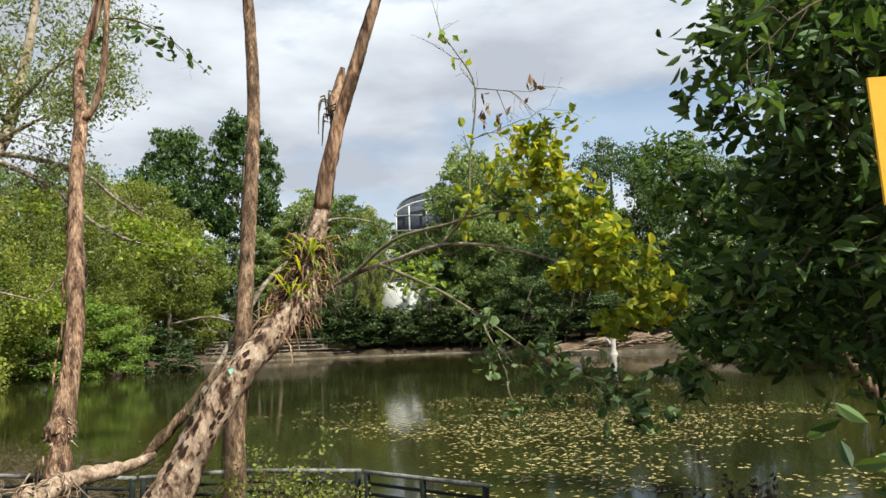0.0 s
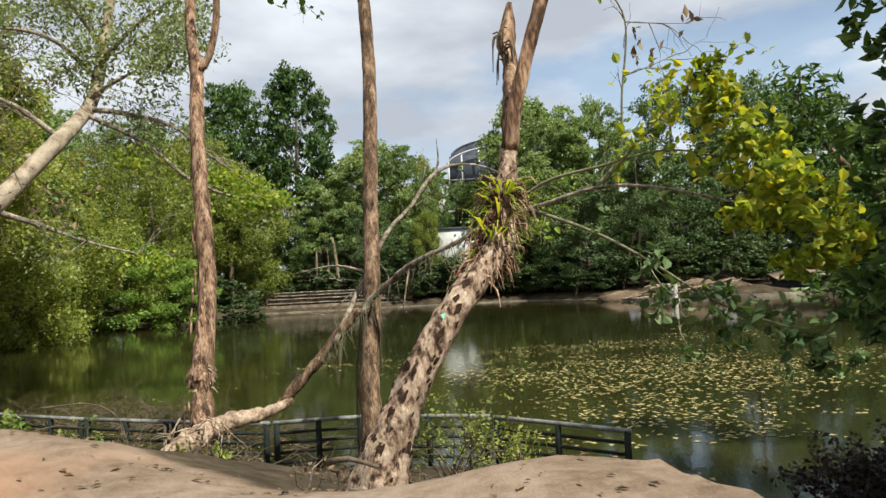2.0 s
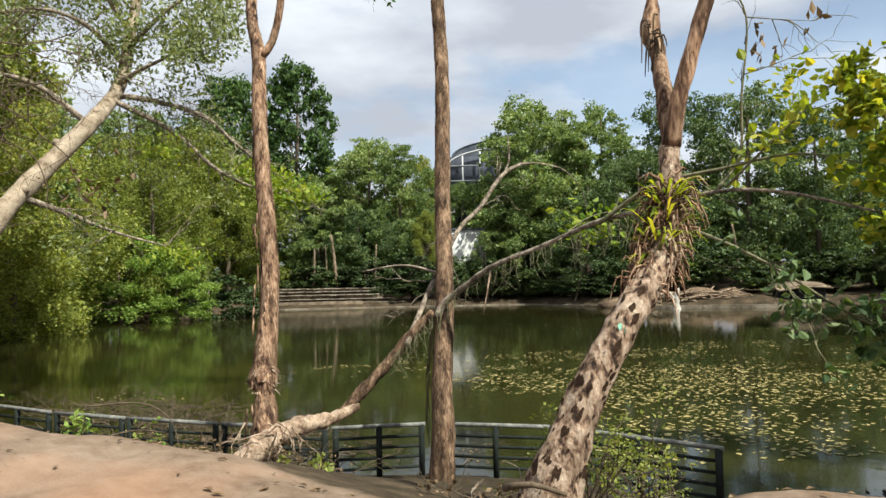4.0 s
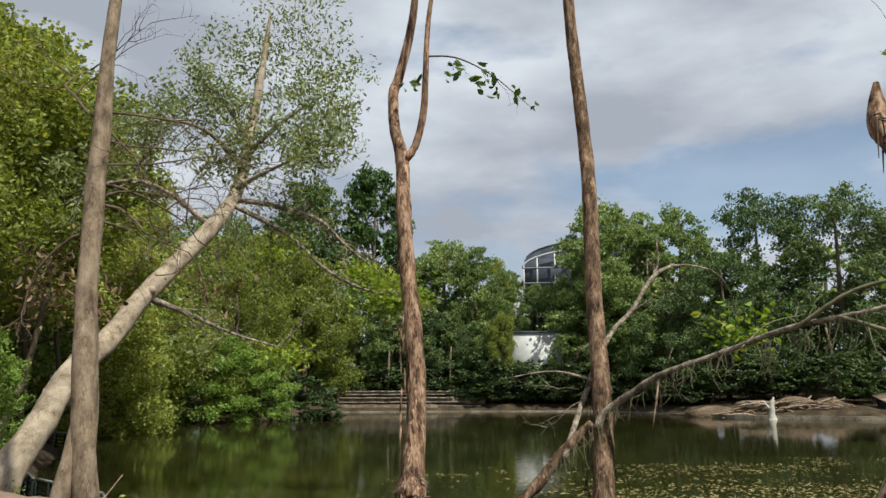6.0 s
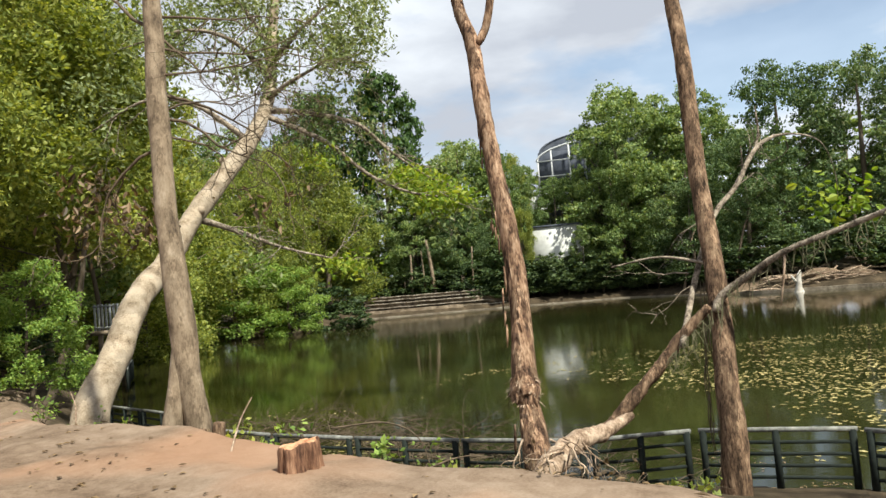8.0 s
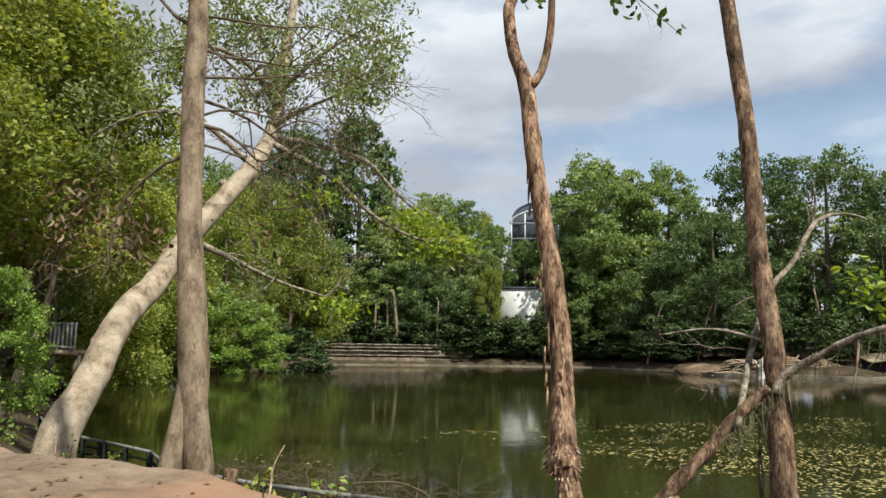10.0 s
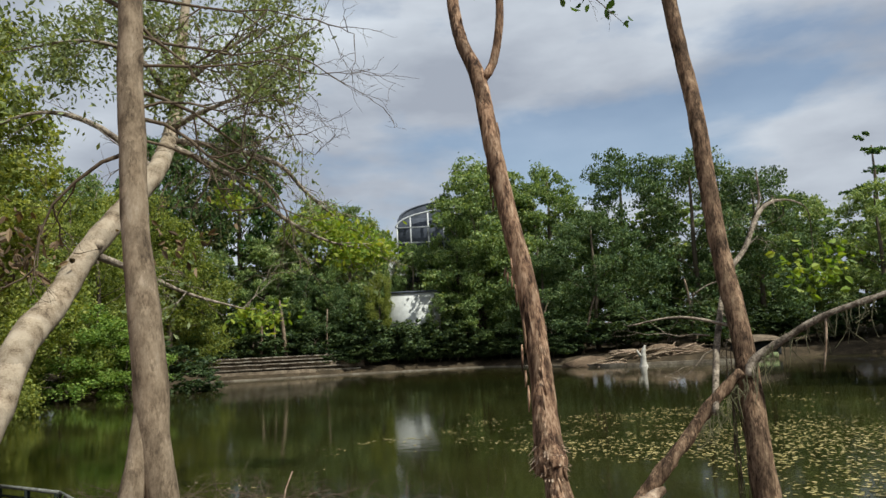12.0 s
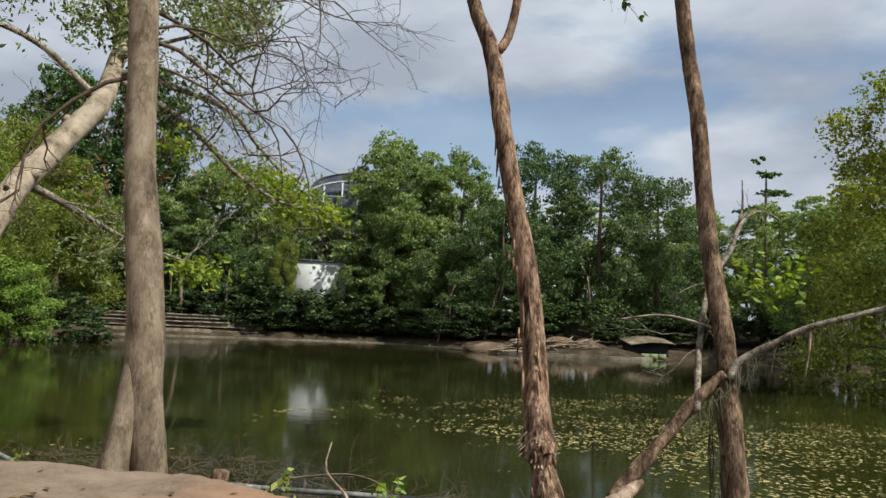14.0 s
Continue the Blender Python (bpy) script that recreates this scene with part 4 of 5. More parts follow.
for pts, r in BR:
    g = Geo()
    g.tube([(*p, r * (1 - 0.7 * k / (len(pts) - 1))) for k, p in enumerate(pts)], 6, 0.12, 0.08)
    for k in range(1, len(pts)):
        a, b = np.array(pts[k - 1]), np.array(pts[k])
        for q in range(2):
            tipsF += twigs(g, a + (b - a) * rng.random(), (b - a) / np.linalg.norm(b - a) + rng.normal(size=3) * 0.6, rng.uniform(0.35, 0.8), 0.008, rng, 1, 0.05, 0.4, 2)
    g.make("branch", M_TWIG_GREEN, t_f)
g = Geo()
for k in range(120):
    i = rng.uniform(0, 1)
    p = np.array([np.interp(i, [0, 0.35, 0.6, 1], [-1.7, -0.5, 0.4, 2.2]), np.interp(i, [0, 0.35, 0.6, 1], [9.1, 9.0, 8.3, 6.6]), np.interp(i, [0, 0.35, 0.6, 1], [0.55, 1.78, 2.18, 2.76])])
    ln = rng.uniform(0.12, 0.55)
    g = Geo()
    g.tube([(*p, 0.007), (*(p + np.array([rng.normal() * 0.05, 0, -ln * 0.5])), 0.006), (*(p + np.array([rng.normal() * 0.09, 0, -ln])), 0.003)], 4, 0.12, cap=False)
    g.make("hanging_root", M_TWIG_GREEN, t_f)
g = Geo()
g.tube([(-0.02, 8.65, 2.03, 0.018), (-0.08, 8.6, 1.7, 0.016), (-0.16, 8.6, 1.25, 0.008)], 6, 0.1)
g.make("hanging_root", M_WOOD_PALE, t_f, "pale broken hanging twig")
cl = [lobes_cloud([(4.15, 5.5, 4.1, 0.3, 0.3, 0.34), (4.4, 5.5, 3.75, 0.36, 0.4, 0.38), (4.7, 5.4, 3.3, 0.42, 0.45, 0.42), (4.95, 5.4, 2.85, 0.5, 0.5, 0.42), (5.25, 5.3, 2.4, 0.52, 0.5, 0.42), (5.6, 5.3, 2.0, 0.46, 0.45, 0.36), (4.6, 5.5, 2.35, 0.36, 0.4, 0.3), (5.15, 5.3, 1.75, 0.36, 0.4, 0.26)], 1750, rng, 0.25)]
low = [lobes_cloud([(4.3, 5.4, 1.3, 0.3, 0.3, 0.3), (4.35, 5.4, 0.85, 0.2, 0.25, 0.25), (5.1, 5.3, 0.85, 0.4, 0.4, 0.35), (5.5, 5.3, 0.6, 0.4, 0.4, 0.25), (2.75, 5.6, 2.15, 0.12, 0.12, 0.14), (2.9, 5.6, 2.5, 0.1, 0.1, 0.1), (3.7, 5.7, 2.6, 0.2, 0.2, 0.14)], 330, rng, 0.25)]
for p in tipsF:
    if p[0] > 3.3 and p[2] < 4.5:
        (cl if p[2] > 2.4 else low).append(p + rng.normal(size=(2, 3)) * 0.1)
Geo().leaves(np.vstack(cl), 0.105, rng, 1.35, 0.6, fine=True).make("crown", L_YELLOW, t_f, "yellowing broad leaves", False)
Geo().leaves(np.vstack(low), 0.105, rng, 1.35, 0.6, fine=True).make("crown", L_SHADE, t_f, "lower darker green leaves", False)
g = Geo().leaves(np.array([3.15, 6.8, 6.0]) + rng.normal(size=(14, 3)) * 0.15, 0.1, rng, 1.3, 0.2)
g.leaves(np.array([2.05, 12.4, 2.95]) + rng.normal(size=(110, 3)) * np.array([0.36, 0.25, 0.26]), 0.13, rng, 1.35, 0.2, fine=True)
g.leaves(np.array([(2.54, 6.92, 3.2), (2.56, 6.92, 3.1), (0.8, 11, 4.1), (0.85, 11, 4.08), (0.78, 11, 4.0)]), 0.1, rng, 1.5, 0.3)
tagged(g.make("leaf_spray", L_LIME, t_f, "sprigs of yellow-green leaves", False), kind="stuff")
g = Geo()
for c, k in (((4.32, 6.65, 5.08), 8), ((3.62, 6.7, 4.95), 9), ((3.88, 6.7, 4.8), 6), ((3.6, 6.7, 4.75), 5)):
    g.leaves(np.array(c) + rng.normal(size=(k, 3)) * np.array([0.06, 0.06, 0.1]), 0.07, rng, 2.2, 1.0)
g.make("dead_leaves", L_DRY, t_f, "shrivelled dark hanging leaves", False)

# ---- dark tree on the bank beside the path, drooping over the water ----
t_d = tree_thing("tree", (10.6, 4.6, grounded(10.6, 4.6)), "dense dark green tree drooping over the water")
z0 = grounded(10.6, 4.6, 0.3)
Geo().tube([(10.6, 4.6, z0, 0.25), (10.4, 4.8, 1.5, 0.2), (10.1, 5.2, 3.2, 0.17), (9.6, 5.6, 5.5, 0.12), (9.3, 5.8, 8, 0.06)], 12, 0.2, 0.08).make("trunk", M_BARK_C, t_d)
g = Geo()
tipsD = []
for k in range(30):
    h = rng.uniform(1.6, 7)
    g = Geo()
    tipsD += twigs(g, (np.interp(h, [1.5, 8], [10.4, 9.3]), np.interp(h, [1.5, 8], [4.8, 5.8]), h), (-1 + rng.normal() * 0.5, 0.15 + rng.normal() * 0.7, rng.normal() * 0.3 - 0.1), rng.uniform(1.6, 3.0), 0.035, rng, 2, 0.06, 0.35, 3)
    g.make("branch", M_TWIG, t_d)
cl = [lobes_cloud([(8.6, 6.0, 3.6, 1.5, 1.4, 1.6), (8.9, 5.6, 5.6, 1.5, 1.4, 1.5), (7.5, 6.2, 2.6, 1.2, 1.2, 1.3), (7.6, 6.4, 1.5, 1.1, 1.1, 0.6), (9.2, 5.4, 1.7, 1.5, 1.4, 0.8), (9.9, 5, 7.4, 1.8, 2, 1.6), (7.3, 6.6, 6.0, 0.35, 0.4, 0.4), (6.5, 6.6, 4.9, 0.18, 0.3, 0.2), (7.2, 6.7, 4.6, 0.4, 0.4, 0.5), (8.0, 6.6, 6.3, 0.6, 0.6, 0.6), (6.6, 6.6, 3.3, 0.5, 0.5, 0.6), (6.8, 6.6, 2.2, 0.5, 0.5, 0.5), (6.5, 6.5, 1.4, 0.45, 0.5, 0.35), (10.5, 4.5, 4.5, 2.2, 1.8, 2.6), (6.2, 5.9, 1.0, 0.5, 0.5, 0.25)], 8200, rng, 0.3)]
cl += [p + rng.normal(size=(4, 3)) * 0.2 for p in tipsD]
Geo().leaves(np.vstack(cl), 0.115, rng, 2.2, 0.45, fine=True).make("crown", L_DARK, t_d, smooth=False)

t_s = tree_thing("tree", (11.6, 9.4, grounded(11.6, 9.4)), "small dark green tree at the water's edge")
z0 = grounded(11.6, 9.4, 0.2)
Geo().tube([(11.6, 9.4, z0, 0.14), (10.6, 10.2, 0.6, 0.11), (9.2, 11.1, 2.6, 0.085), (7.8, 11.5, 4.6, 0.04), (7.7, 11.4, 5.6, 0.015)], 9, 0.2, 0.1).make("trunk", M_BARK_C, t_s)
c = lobes_cloud([(7.5, 11.3, 5.0, 0.8, 0.8, 0.7), (8.2, 11.6, 4.1, 1.1, 1.0, 0.7), (8.5, 11.6, 2.9, 1.2, 1.0, 0.8), (9.2, 11.4, 1.6, 1.2, 1.0, 0.7), (8.2, 11.5, 1.3, 0.7, 0.7, 0.5)], 3400, rng, 0.3)
Geo().leaves(c, 0.075, rng, 2.6, 0.5, fine=True).make("crown", L_DARK, t_s, smooth=False)

# ---- far and middle trees ----
def crown_tree(kind, seed, lobes, count, size, leaf, trunk, droop=0.2, long=1.5, shell=0.3, label="", sag=0.0):
    """A tree of about unit width and height: lobes from z 0 to 1; built at its base and scaled by its copies."""
    r = np.random.default_rng(seed)
    ob = tree_thing(kind, (0, 0, 0), label)
    ge = Geo()
    for pts in trunk:
        ge.tube(pts, 7, 0.08, 0.12, 3)
    for l in lobes:
        if l[2] > 0.75 or r.random() < 0.35:
            continue
        base = trunk[0][-2]
        zb, w = min(l[2] * 0.72, 0.6), base[3]
        ge.tube([(0, 0, zb, w * 0.35), (l[0] * 0.45, l[1] * 0.45, zb + (l[2] - zb) * 0.35, w * 0.22), (l[0] * 0.9, l[1] * 0.9, l[2] - 0.02, w * 0.08)], 4, 0.2)
    ge.make("trunk", M_TRUNK_FAR, ob)
    c = lobes_cloud(lobes, count, r, shell, sag=sag, tuft=20, loose=0.13)
    Geo().leaves(c, size, r, long, droop).make("crown", leaf, ob, smooth=False)
    return ob


def random_lobes(seed, n, zlo, zhi, spread, rad, flat=0.42):
    r = np.random.default_rng(seed)
    out = []
    for k in range(n):
        z = zlo + (zhi - zlo) * (k + 0.5) / n
        w = spread * math.sin(math.pi * min(0.97, 0.22 + 0.72 * (k + 0.5) / n)) ** 0.8
        a = k * 2.4 + r.uniform(-0.5, 0.5)
        q = rad * r.uniform(0.75, 1.2)
        out.append((w * math.cos(a) * r.uniform(0.45, 1.08), w * math.sin(a) * r.uniform(0.45, 1.08), z, q, q, q * flat))
    return out


STRAIGHT = [[(0, 0, -0.03, 0.022), (0.01, 0, 0.2, 0.018), (-0.01, 0.01, 0.45, 0.015), (0, 0, 0.7, 0.01), (0, 0, 0.9, 0.004)]]
SLIM = [[(0, 0, -0.03, 0.011), (0.015, 0, 0.2, 0.009), (-0.02, 0.01, 0.45, 0.008), (0, 0, 0.7, 0.006), (0, 0, 0.9, 0.003)]]
LOW = [[(0, 0, -0.03, 0.02), (0.03, 0, 0.1, 0.016), (0, 0.02, 0.25, 0.012), (0, 0, 0.5, 0.006)]]
KINDS = {
    "dark": crown_tree("tree", 11, random_lobes(1, 34, 0.42, 0.95, 0.26, 0.10, 0.6), 17000, 0.0135, L_DARK, STRAIGHT, label="tall dark green tree on the far bank"),
    "mid": crown_tree("tree", 12, random_lobes(2, 34, 0.16, 0.93, 0.38, 0.105, 0.5), 27000, 0.0104, L_MID, STRAIGHT, label="broad green tree standing on the far bank"),
    "mid2": crown_tree("tree", 13, random_lobes(3, 36, 0.14, 0.94, 0.42, 0.10, 0.5), 27000, 0.0104, L_MID, STRAIGHT, label="spreading green tree with layered crown"),
    "bright": crown_tree("tree", 14, random_lobes(4, 30, 0.08, 0.9, 0.44, 0.12), 15000, 0.014, L_BRIGHT, LOW, label="bright green leafy tree leaning over the water", sag=0.06),
    "olive": crown_tree("tree", 15, random_lobes(5, 34, 0.1, 0.93, 0.42, 0.11), 25000, 0.0105, L_OLIVE, STRAIGHT, label="olive-yellow feathery tree on the pond bank", sag=0.1),
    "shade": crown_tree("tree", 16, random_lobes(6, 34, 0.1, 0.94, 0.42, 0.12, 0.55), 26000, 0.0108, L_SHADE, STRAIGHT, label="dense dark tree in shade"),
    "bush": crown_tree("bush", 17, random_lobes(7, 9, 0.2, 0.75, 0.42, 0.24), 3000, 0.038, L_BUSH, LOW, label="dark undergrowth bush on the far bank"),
    "canopy": crown_tree("tree", 19, random_lobes(8, 26, 0.42, 0.95, 0.4, 0.1), 24000, 0.0102, L_OLIVE, SLIM, label="tall olive-green tree with a high crown", sag=0.05),
    "feather": crown_tree("tree", 22, random_lobes(11, 34, 0.36, 0.95, 0.42, 0.1, 0.5), 46000, 0.0068, L_OLIVE, SLIM, label="tall feathery olive-green tree on the near bank", sag=0.06, long=2.0),
    "far": crown_tree("tree", 20, random_lobes(9, 22, 0.12, 0.93, 0.42, 0.12), 5500, 0.022, L_MID, STRAIGHT, label="broad green tree far behind the pond"),
    "soft": crown_tree("tree", 21, random_lobes(10, 40, 0.06, 0.94, 0.42, 0.1), 42000, 0.0082, L_SOFT, LOW, label="feathery olive-green tree drooping to the water", sag=0.08),
    "cone": crown_tree("conifer", 18, [(0.05 * math.sin(k * 2.3), 0.05 * math.cos(k * 2.3), 0.16 + 0.1 * k, 0.3 - 0.032 * k, 0.3 - 0.032 * k, 0.022) for k in range(9)], 5200, 0.017, L_DARK, STRAIGHT, droop=0.1, label="dark conifer far behind the pond"),
}
# kind, x, y, height, width factor, turn
PLANT = [("dark", -32.6, 114, 38.5, 0.62, 20), ("dark", -46, 118, 37, 0.66, 140), ("mid", -20.5, 113, 26, 0.85, 10), ("mid", -15.5, 112, 25, 0.62, 200), ("mid", -28, 112, 20, 0.9, 100), ("mid2", 5.6, 113, 32, 0.85, 60), ("mid2", 14.5, 114, 27, 0.8, 150), ("mid", 9.2, 116, 31, 0.62, 250), ("canopy", -13.2, 117.5, 23, 0.5, 140), ("mid2", 17.5, 117, 31, 0.6, 20), ("mid", 3.0, 108, 19, 0.8, 300), ("mid", -5.5, 113, 18.5, 0.6, 40), ("olive", -39, 99, 23, 0.9, 0), ("mid", -36, 105, 18, 0.9, 60), ("olive", -50, 104, 27, 0.8, 100),
         ("shade", 26.5, 106, 29.5, 0.75, 0), ("shade", 36.5, 104, 29.5, 0.78, 80), ("shade", 20, 100, 20, 0.9, 190), ("shade", 45, 102, 26, 0.8, 250), ("mid", 53, 106, 22, 0.85, 30), ("mid2", 62, 100, 22, 0.85, 120), ("mid", 72, 96, 22, 0.9, 220), ("shade", 13, 102, 15, 1.0, 70),
         ("olive", -44, 101, 27, 0.8, 15), ("mid", -52, 96, 28, 0.8, 75), ("mid", -63, 92, 30, 0.85, 175), ("bright", -38.5, 68, 11, 1.35, 0), ("bright", -33, 69.5, 8.5, 1.2, 110), ("bright", -46, 72, 14, 1.0, 200), ("olive", -37, 72, 18, 0.8, 250), ("olive", -43, 79, 22, 0.9, 300), ("mid", -56, 82, 26, 0.9, 20),
         ("olive", -38, 47, 17, 0.95, 45), ("olive", -40, 56, 20, 0.95, 95), ("mid", -50, 62, 24, 0.95, 130), ("olive", -37, 50, 13, 1.0, 185), ("mid", -37, 38, 25, 0.95, 215), ("bright", -48, 58, 12, 1.1, 260), ("mid", -46, 46, 22, 1.0, 310), ("canopy", -34, 33, 23, 0.9, 350), ("feather", -26, 27, 18, 0.85, 35), ("canopy", -31, 36, 18, 0.9, 80),
         ("feather", -24, 18, 17, 0.95, 280), ("canopy", -27.5, 22, 21, 0.9, 30), ("feather", -20.5, 13.0, 15, 0.8, 10), ("bright", -17.6, 11.5, 3.2, 0.9, 20), ("bright", -19.2, 16.6, 4.6, 0.95, 75), ("olive", -27, 18.5, 10, 0.95, 140), ("olive", -31.5, 24.5, 12, 0.95, 15), ("olive", -24.5, 13.5, 8, 0.95, 250), ("bush", -25.5, 22.5, 3.4, 1.3, 20), ("bush", -30.5, 30, 4, 1.3, 100),  ("canopy", -30, 28, 22, 0.9, 200), ("canopy", -33, 24, 18, 1.0, 12), ("soft", 36.5, 43, 27, 0.9, 60), ("soft", 35.5, 36, 12, 1.0, 160), ("mid", 42, 52, 17, 1.0, 220), ("mid", 50, 68, 20, 1.0, 20), ("mid", 60, 84, 22, 1.0, 90), ("cone", 89.5, 140, 37, 0.85, 0), ("far", 78, 118, 23, 1.0, 0), ("far", 60, 122, 24, 1.0, 44), ("far", -8, 137, 22, 1.2, 0), ("mid2", -21.5, 119, 25.5, 0.6, 75), ("mid", 1.8, 114.5, 27.5, 0.48, 60), ("mid2", 4.5, 112, 25, 0.6, 200), ("mid", -4.6, 116.5, 18.5, 0.55, 90), ("mid", -10.5, 115.5, 21.5, 0.42, 310), ("mid", -25.5, 117, 23, 0.6, 165), ("shade", -22, 110, 14, 0.9, 30), ("shade", -28.5, 111, 13, 0.8, 130), ("shade", -15.5, 109.5, 12, 0.8, 230), 
         ("far", -75, 100, 30, 1, 50), ("far", -70, 70, 28, 1, 130), ("far", -62, 48, 26, 1, 230), ("far", 85, 90, 24, 1, 10), ("far", 70, 60, 20, 1, 60), ("far", 60, 40, 20, 1, 100), ("far", 25, 128, 24, 1.1, 33), ("far", -60, 125, 30, 1, 0), ("far", 42, 126, 24, 1.1, 66)]
for k in range(22):
    PLANT.append(("far", -80 + k * 8.2 + rng.uniform(-2, 2), 128 + rng.uniform(-4, 6), rng.uniform(14, 19), 1.0, rng.uniform(0, 360)))
for k in range(17):
    PLANT.append(("shade", -52 + k * 7.2 + rng.uniform(-1, 1), 122 + rng.uniform(-2, 2) + 3.0 * (abs(k - 7) < 3), rng.uniform(12.5, 16.5), 0.95, rng.uniform(0, 360)))
PLANT += [("canopy", -10.6, 106.3, 13.5, 0.5, 70), ("mid", -1.9, 106.5, 10.5, 0.5, 10), ("bush", -4.4, 106.8, 6.6, 0.6, 120)]
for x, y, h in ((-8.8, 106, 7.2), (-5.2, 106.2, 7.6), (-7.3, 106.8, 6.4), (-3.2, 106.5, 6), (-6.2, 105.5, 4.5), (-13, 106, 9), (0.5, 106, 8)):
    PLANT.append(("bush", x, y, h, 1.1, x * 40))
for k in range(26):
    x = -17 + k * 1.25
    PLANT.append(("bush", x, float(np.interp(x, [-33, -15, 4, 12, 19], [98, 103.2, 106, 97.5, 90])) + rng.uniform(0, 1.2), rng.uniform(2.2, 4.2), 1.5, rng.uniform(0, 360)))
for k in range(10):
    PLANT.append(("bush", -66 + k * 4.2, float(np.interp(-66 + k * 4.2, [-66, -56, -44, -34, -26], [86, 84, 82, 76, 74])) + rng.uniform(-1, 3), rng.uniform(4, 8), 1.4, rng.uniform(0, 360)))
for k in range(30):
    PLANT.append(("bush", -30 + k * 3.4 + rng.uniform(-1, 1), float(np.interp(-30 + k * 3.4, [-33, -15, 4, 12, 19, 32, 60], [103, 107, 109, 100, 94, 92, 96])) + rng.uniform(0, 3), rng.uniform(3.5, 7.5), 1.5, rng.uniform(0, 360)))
seen_kinds = set()
for kind, x, y, h, w, turn in PLANT:
    m = Matrix.Translation((x, y, float(ground_height(x, y)))) @ pose(0, 0, 0, 0, 0, turn).to_3x3().to_4x4() @ Matrix.Diagonal((h * w, h * w, h, 1))
    if kind in seen_kinds:
        copy_thing(KINDS[kind], m @ Matrix.Diagonal((1 / KINDS[kind].scale[0], 1 / KINDS[kind].scale[1], 1 / KINDS[kind].scale[2], 1)))
    else:
        KINDS[kind].matrix_basis = m
        seen_kinds.add(kind)


# ---- twigs hanging into the picture from above ----
g = Geo()
g.tube([(-4.02, 10.5, 8.4, 0.02), (-3.4, 10.5, 8.32, 0.016), (-2.75, 10.5, 7.95, 0.012), (-2.25, 10.5, 7.5, 0.008), (-1.9, 10.5, 7.15, 0.004)], 6, 0.12, 0.1)
for p in ((-3.4, 10.5, 8.3), (-2.9, 10.5, 8.05), (-2.6, 10.5, 7.8), (-2.3, 10.5, 7.55)):
    twigs(g, p, (0.6, rng.normal() * 0.4, -0.8), 0.45, 0.007, rng, 1, 0.08, 0.4, 3)
g.make("branch", M_TWIG, t_b, "thin leafy side branch")
g = Geo()
for c, k, w in (((-3.45, 10.5, 8.12), 14, 0.13), ((-2.85, 10.5, 7.85), 16, 0.13), ((-2.58, 10.5, 7.62), 5, 0.08), ((-2.15, 10.5, 7.35), 5, 0.1), ((-1.9, 10.5, 7.1), 3, 0.06), ((-4.25, 10.45, 7.85), 9, 0.1)):
    g.leaves(np.array(c) + rng.normal(size=(k, 3)) * w, 0.12, rng, 1.6, 0.7, fine=True)
tagged(g.make("leaf_spray", L_DARK, t_b, "dark green leaves", False), kind="stuff")

# ---- sawn stump on the crest ----
st = tree_thing("tree_stump", (-5.42, 3.42, 0.2), "freshly sawn reddish tree stump on the dirt bank", "stump")
g = Geo()
zt, seg = 0.70, 64
ANG = [2 * math.pi * k / seg for k in range(seg)]
# lobed roots with deep hollows between them
prof = [1 + 0.10 * math.sin(3 * a + 0.5) - 0.30 * max(0.0, math.sin(6 * a + 1.2 * math.sin(2 * a))) ** 3 + 0.04 * math.sin(17 * a) for a in ANG]
rise = [0.03 * math.cos(a) + 0.012 * math.sin(5 * a) + rng.uniform(-0.006, 0.006) for a in ANG]
RINGS = ((0.2, 0.29, 1.0), (0.36, 0.225, 1.1), (0.5, 0.19, 1.0), (0.62, 0.178, 0.7), (zt - 0.015, 0.178, 0.4), (zt, 0.168, 0.36))
for z, r, deep in RINGS:
    for k, a in enumerate(ANG):
        q = r * (1 + (prof[k] - 1) * deep)
        g.v.append((-5.42 + q * math.cos(a), 3.42 + q * math.sin(a), z + rise[k] * (z > 0.55)))
for j in range(len(RINGS) - 1):
    for k in range(seg):
        a, b = j * seg + k, j * seg + (k + 1) % seg
        g.f.append((a, b, b + seg, a + seg))
g.make("bole", M_STUMP, st)
g2 = Geo()
g2.v = g.v[-seg:] + [(-5.42, 3.42, zt + 0.012)]
g2.f = [(k, (k + 1) % seg, seg) for k in range(seg)]
g2.make("cut_face", M_STUMP_TOP, st, "raw orange-red cut face", False)
for x, y, h, r in ((-8.35, 7.0, 0.22, 0.1), (-7.85, 6.6, 0.28, 0.09), (-8.1, 6.9, 0.16, 0.12)):
    z0 = grounded(x, y, 0.1)
    s2 = tree_thing("tree_stump", (x, y, z0), "small dark rotten stump beside a tree trunk", "stump")
    Geo().tube([(x, y, z0, r * 1.25), (x, y, z0 + h * 0.6, r), (x + 0.02, y, z0 + h + 0.05, r * 0.85)], 12, 0.06, 0.3, 9).make("bole", M_BARK_C, s2)


